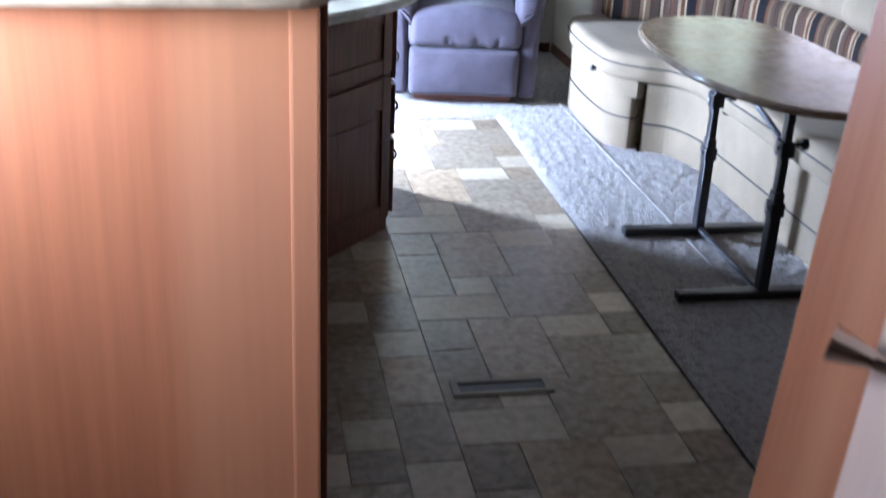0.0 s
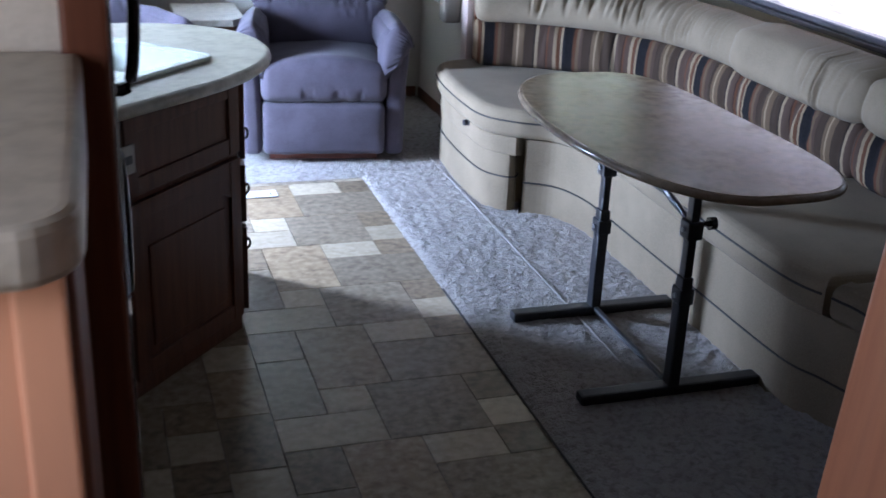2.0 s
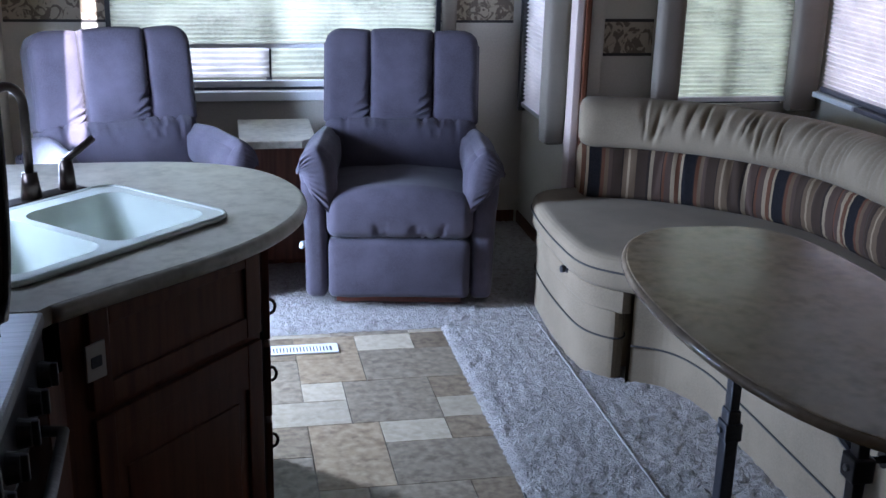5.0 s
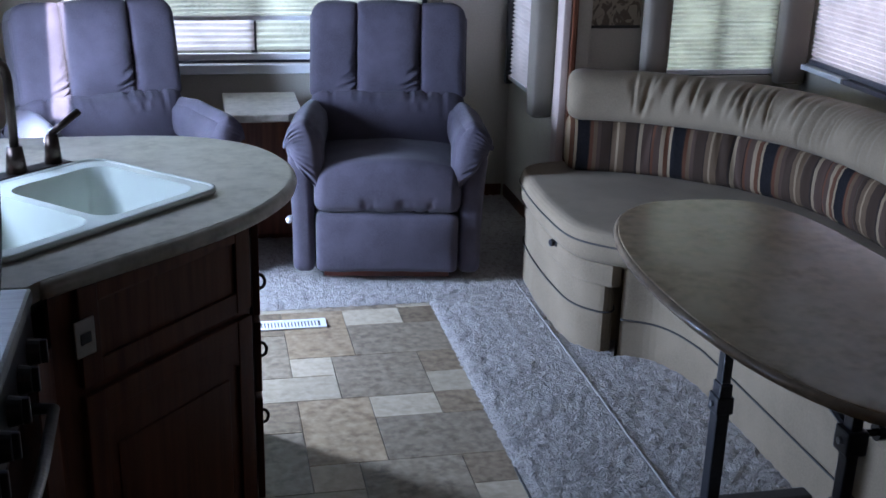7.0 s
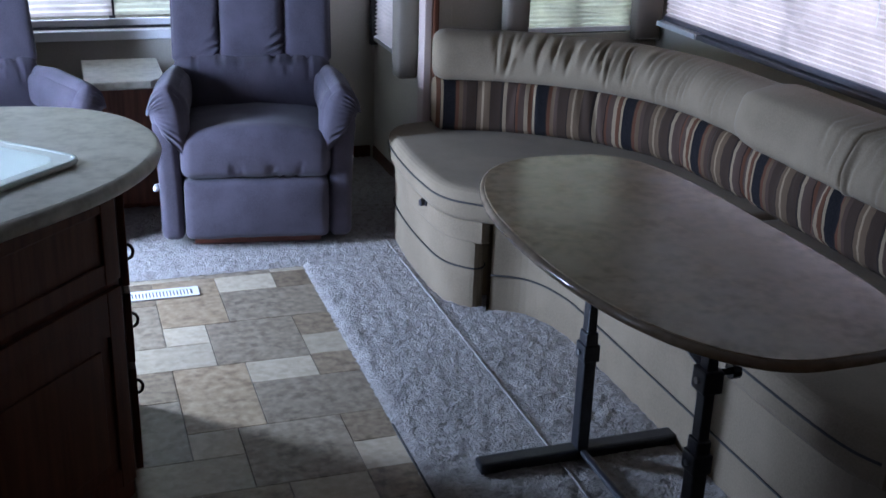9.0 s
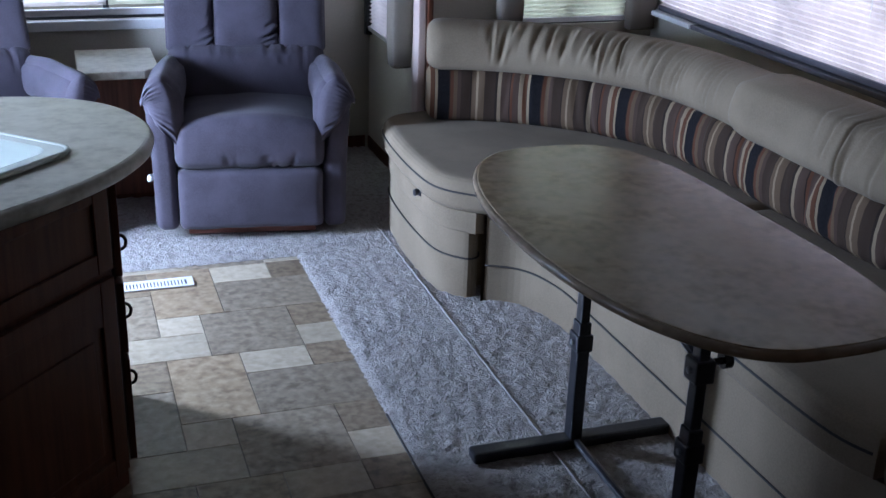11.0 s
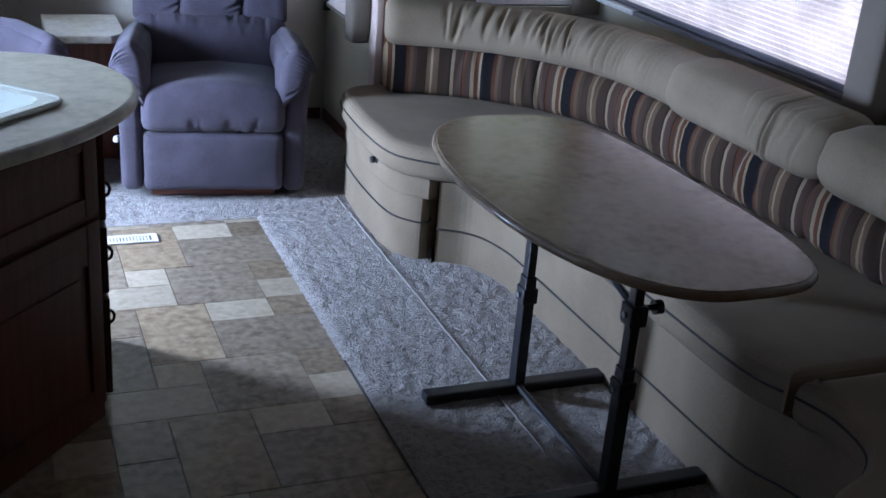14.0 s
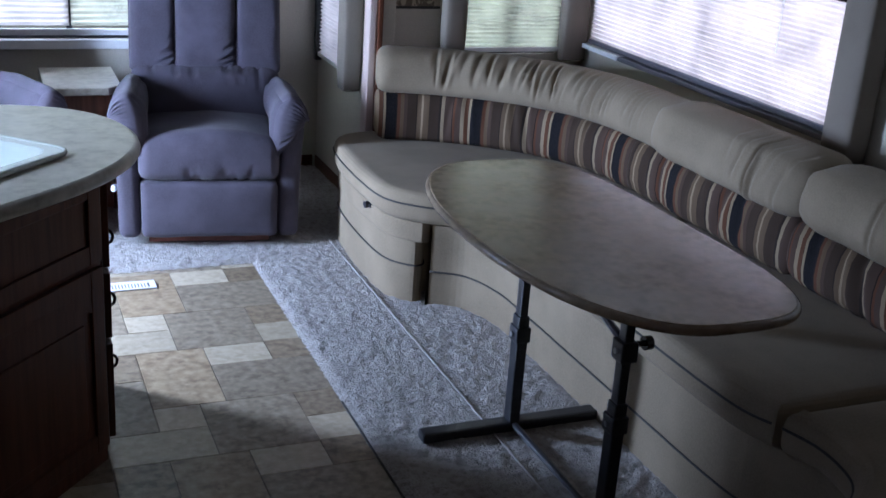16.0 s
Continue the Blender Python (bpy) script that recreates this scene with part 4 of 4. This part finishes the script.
def framed_front(th, p0, p1, z0, z1, name, arch=0.0):
    """A frame-and-panel front standing on the plan line p0-p1, its face to the right of the way walked."""
    p0, p1 = Vector(p0), Vector(p1)
    d = (p1 - p0).normalized()
    m = Matrix.Translation((p0.x, p0.y, 0)) @ Matrix.Rotation(math.atan2(d.y, d.x), 4, "Z")
    w = (p1 - p0).length
    r = 0.052
    f = part(name, moved(box((r - 0.006, -0.009, z0 + r - 0.006), (w - r + 0.006, -0.001, z1 - r + 0.006), 0.002), m), WOOD, th, "cherry wood frame-and-panel front")
    for piece, lo, hi in (("stile", (0, -0.018, z0), (r, 0, z1)), ("stile", (w - r, -0.018, z0), (w, 0, z1)), ("rail", (r, -0.017, z0), (w - r, 0, z0 + r)), ("rail", (r, -0.017, z1 - r), (w - r, 0, z1))):
        part(piece, moved(box(lo, hi, 0.003), m), WOOD, f)
    if arch:
        # the rail's lower edge is a shallow arch
        n, run = 16, w - 2 * r
        b = bmesh.new()
        front = [[b.verts.new((r + run * k / n, y, z)) for k in range(n + 1) for z in (z1 - r - 0.001 - arch * (2 * k / n - 1) ** 2 - 0.004, z1 - r + 0.004)] for y in (-0.0165, -0.004)]
        for k in range(n):
            i = 2 * k
            for ring in front:
                b.faces.new((ring[i], ring[i + 2], ring[i + 3], ring[i + 1]))
            for j in (0, 1):
                b.faces.new((front[0][i + j], front[0][i + 2 + j], front[1][i + 2 + j], front[1][i + j]))
        part("arched_rail", moved(b, m), WOOD, f)
        # raised field behind the arch
        part("raised_field", moved(box((r + 0.03, -0.013, z0 + r + 0.03), (w - r - 0.03, -0.008, z1 - r - arch - 0.03), 0.004), m), WOOD, f)
    return f


def pull(th, m):
    """A bowed dark drawer pull."""
    line = [Vector((0, -0.015 * math.sin(a), -0.019 * math.cos(a))) for a in (math.pi * k / 10 for k in range(11))]
    part("handle", moved(tube(line, 0.0045, 8), m), BRONZE, th, "dark bow pull", smooth=True)


def peninsula():
    th = thing("kitchen_base_cabinet", "cherry wood peninsula base cabinet with framed fronts", "cabinet")
    plan = [(0.62, 3.70), (1.022, 4.145), (1.030, 4.655), (0.002, 4.66), (0.002, 3.62), (0.60, 3.62)]
    part("body", prism(plan, 0.0, 0.735, 0), WOOD, th)
    up = [(0.62, 3.70), (1.022, 4.145), (1.030, 4.655), (0.002, 4.66), (0.002, 4.64), (1.01, 4.635), (1.002, 4.152), (0.61, 3.715)]
    part("upper_rail", prism(up, 0.735, 0.861, 0), WOOD, th)
    a, c = Vector((0.66, 3.744)), Vector((1.014, 4.136))
    framed_front(th, a, c, 0.62, 0.85, "false_drawer")
    framed_front(th, a, c, 0.06, 0.60, "door", 0.06)
    e, f = Vector((1.031, 4.165)), Vector((1.031, 4.64))
    for z0, z1, zp in ((0.58, 0.85, 0.65), (0.37, 0.56, 0.465), (0.06, 0.35, 0.275)):
        d = framed_front(th, e, f, z0, z1, "drawer")
        pull(d, pose(1.049, 4.215, zp, 0, 0, 90))
    n = Vector((0.741, -0.671))
    at = Vector((0.664, 3.748)) + n * 0.019
    plate = tagged(part("wall_outlet", moved(box((-0.026, -0.006, -0.040), (0.026, 0.0, 0.040), 0.003), pose(at.x, at.y, 0.735, 0, 0, 47.9)), OUTLET), "ivory plastic power outlet on the peninsula front", "power outlet")
    part("socket", moved(box((-0.014, -0.008, -0.012), (0.014, -0.0055, 0.012), 0.002), pose(at.x, at.y, 0.735, 0, 0, 47.9)), BLACK, plate)


peninsula()


def kitchen_range():
    th = thing("kitchen_range", "black gas range with steel cover and round knobs", "stove")
    y0, y1 = 2.985, 3.595
    part("body", box((0.002, y0, 0.0), (0.575, y1, 0.872), 0.004), BLACKGLOSS, th)
    part("cooktop", box((0.002, y0, 0.873), (0.612, y1, 0.902), 0.008), STEEL, th, "brushed steel cooktop cover")
    part("cover_latch", box((0.50, 3.30, 0.903), (0.555, 3.325, 0.909), 0.002), WHITE, th)
    panel = part("control_panel", moved(box((0.0, y0, 0.0), (0.03, y1, 0.13), 0.005), pose(0.576, 0, 0.742, 0, 0, 0)), BLACK, th)
    for k in range(5):
        y = 3.06 + 0.115 * k
        part("knob", join(cylinder((0.604, y, 0.808), (0.628, y, 0.808), 0.027, 0.023), box((0.625, y - 0.005, 0.785), (0.640, y + 0.005, 0.831), 0.003)), BLACK, panel)
    door = part("oven_door", box((0.576, y0 + 0.01, 0.20), (0.603, y1 - 0.01, 0.735), 0.006), BLACKGLOSS, th)
    bar = [Vector((0.603, y0 + 0.07, 0.69)), Vector((0.640, y0 + 0.075, 0.69)), Vector((0.646, (y0 + y1) / 2, 0.69)), Vector((0.640, y1 - 0.075, 0.69)), Vector((0.603, y1 - 0.07, 0.69))]
    part("handle", tube(bar, 0.011, 10), STEEL, door, "steel oven door bar", smooth=True)
    part("drawer", box((0.576, y0 + 0.01, 0.04), (0.600, y1 - 0.01, 0.19), 0.006), BLACKGLOSS, th)


kitchen_range()


def refrigerator():
    th = thing("refrigerator", "black refrigerator with bowed door handles", "refrigerator")
    part("body", box((0.002, 2.045, 0.0), (0.588, 2.968, 1.96), 0.004), BLACK, th)
    for z0, z1, h0, h1, reach in ((0.10, 1.085, 0.72, 1.02, 0.3), (1.10, 1.94, 1.15, 1.62, 1.0)):
        d = part("door", box((0.590, 2.05, z0), (0.628, 2.963, z1), 0.008), BLACKGLOSS, th)
        line = [Vector((0.627, 2.90, h0)), Vector((0.628 + 0.045 * reach, 2.90, h0 + 0.012)), Vector((0.628 + 0.060 * reach, 2.90, (h0 + h1) / 2)), Vector((0.628 + 0.045 * reach, 2.90, h1 - 0.012)), Vector((0.627, 2.90, h1))]
        part("handle", tube(smooth_line([tuple(p) for p in line], 5), 0.012, 8), BLACKGLOSS, d, smooth=True)


refrigerator()


# ---- hall ----
def hall_cabinet():
    th = thing("hall_cabinet", "tall oak-veneered hall cabinet with a plain end panel", "cabinet")
    part("body", box((0.002, 1.500, 0.0), (0.570, 1.955, 1.385), 0.003), DARKWOOD, th)
    part("end_panel", box((0.002, 1.488, 0.0), (0.544, 1.4995, 1.385), 0.002), PANEL, th, "orange-brown oak veneer panel")
    part("side_door", box((0.571, 1.54, 0.05), (0.580, 1.935, 1.37), 0.004), DARKWOOD, th)


hall_cabinet()
nose = [(0.538 + 0.052 * math.sin(a), 1.504 - 0.052 * math.cos(a)) for a in (math.pi / 2 * k / 7 for k in range(8))]
pts = [(0.002, 1.452)] + nose + [(0.594, 1.70), (0.594, 1.944), (0.574, 1.944), (0.574, 1.957), (0.002, 1.957)]
tagged(part("hall_countertop", prism(pts, 1.386, 1.432, 0.014, 4), LAMINATE), "grey-beige stone laminate top on the hall cabinet", "countertop")


def leaning(b):
    for v in b.verts:
        v.co.y -= 0.07 * (v.co.z - 1.065)
    return b


def hall_door():
    a, c = Vector((1.225, 0.47)), Vector((1.20, 1.232))
    d = c - a
    m = Matrix.Translation((a.x, a.y, 0)) @ Matrix.Rotation(math.atan2(d.y, d.x), 4, "Z")
    th = setting(thing("door_1", "pale veneered hall door standing ajar", "door", m))
    part("leaf", leaning(box((0, -0.030, 0.012), (d.length, 0, 1.94), 0.003)), DOORSKIN, th)
    x = d.length - 0.055
    part("door_handle", join(join(cylinder((x, -0.002, 1.045), (x + 0.004, 0.006, 1.045), 0.026), cylinder((x, 0.004, 1.045), (x + 0.020, 0.030, 1.052), 0.009)), cylinder((x + 0.018, 0.028, 1.052), (x + 0.050, 0.066, 1.062), 0.010, 0.024)), NICKEL, th, "satin nickel tapered door knob", smooth=False)


hall_door()


def floor_register(name, x0, y0, x1, y1, z, mat, slots, label):
    th = tagged(part(name, ring_slab([(x0, y0), (x1, y0), (x1, y1), (x0, y1)], [[(x0 + 0.022, y0 + 0.014), (x1 - 0.022, y0 + 0.014), (x1 - 0.022, y1 - 0.014), (x0 + 0.022, y1 - 0.014)]], z, z + 0.006), mat), label, "floor vent")
    part("backing", box((x0 + 0.02, y0 + 0.012, z), (x1 - 0.02, y1 - 0.012, z + 0.0015)), BLACK, th)
    for k in range(1, slots):
        x = x0 + 0.022 + (x1 - x0 - 0.044) * k / slots
        part("slat", box((x - 0.0035, y0 + 0.013, z + 0.001), (x + 0.0035, y1 - 0.013, z + 0.005)), mat, th)


floor_register("floor_register", 1.055, 5.375, 1.345, 5.455, 0.001, WHITE, 20, "white metal floor register in the vinyl tiles")
DULL = plain("dull_brown_metal", (0.24, 0.205, 0.16), 0.5, 0.0, grain=(0.2, 0.18, 0.15), scale=40)
floor_register("floor_register", 1.055, 2.885, 1.350, 2.965, 0.001, DULL, 1, "dull brown metal floor register in the hall")

# ---- vinyl tiles, in a pattern that repeats along and across the floor ----
UNIT, X0, Y0 = 0.0722, 1.416, 4.664
ACROSS, ALONG = 12.55, 10
PATTERN = [
    (0, 3, 0, 2, "c"), (3, 5, 0, 2.05, "b"), (3, 5, 2.05, 4.15, "c"), (3, 5, 4.15, 6.4, "b"), (-1.2, 3, 2, 6.4, "g"), (0, 5, 6.4, 10, "g"),
    (-3.2, -1.2, 4.4, 6.4, "c"), (-3.2, 0, 6.4, 12, "t"), (-5.4, -1.2, 2, 4.4, "c"), (-5.4, -3.2, 4.4, 9.2, "g"), (-5.4, -3.2, 9.2, 12, "b"),
    (-7.55, -5.4, 1.1, 5.0, "b"), (-7.55, -5.4, 5.0, 8.8, "t"), (-7.55, -5.4, 8.8, 11.1, "c"),
]
floor_ob = bpy.data.objects["floor"]
shapes = {}
GAP = 0.0007
for bx in range(-3, 2):
    for by in range(-8, 3):
        for u0, u1, v0, v1, c in PATTERN:
            x0, x1 = X0 + (bx * ACROSS + u0) * UNIT, X0 + (bx * ACROSS + u1) * UNIT
            y0, y1 = Y0 + (by * ALONG + v0) * UNIT, Y0 + (by * ALONG + v1) * UNIT
            x0, x1, y0, y1 = max(x0, 0.004), min(x1, 1.769), max(y0, -0.78), min(y1, 5.566)
            if x1 - x0 < 0.02 or y1 - y0 < 0.02 or (y1 < 1.4 and x0 > 1.30):
                continue
            if y1 < 1.5:
                x1 = min(x1, 1.325)
            key = (round(x1 - x0, 3), round(y1 - y0, 3), c)
            if key not in shapes:
                w, h = (x1 - x0) / 2 - GAP, (y1 - y0) / 2 - GAP
                b = box((-w, -h, -0.005), (w, h, 0.0), 0.0)
                me = bpy.data.meshes.new("tile")
                for vtx in b.verts:
                    if vtx.co.z > -0.001:
                        vtx.co.x -= math.copysign(0.0008, vtx.co.x)
                        vtx.co.y -= math.copysign(0.0008, vtx.co.y)
                b.to_mesh(me)
                b.free()
                me.materials.append(TILES[c])
                shapes[key] = me
            ob = new("tile", shapes[key])
            ob.parent = floor_ob
            ob.location = ((x0 + x1) / 2, (y0 + y1) / 2, 0.0)
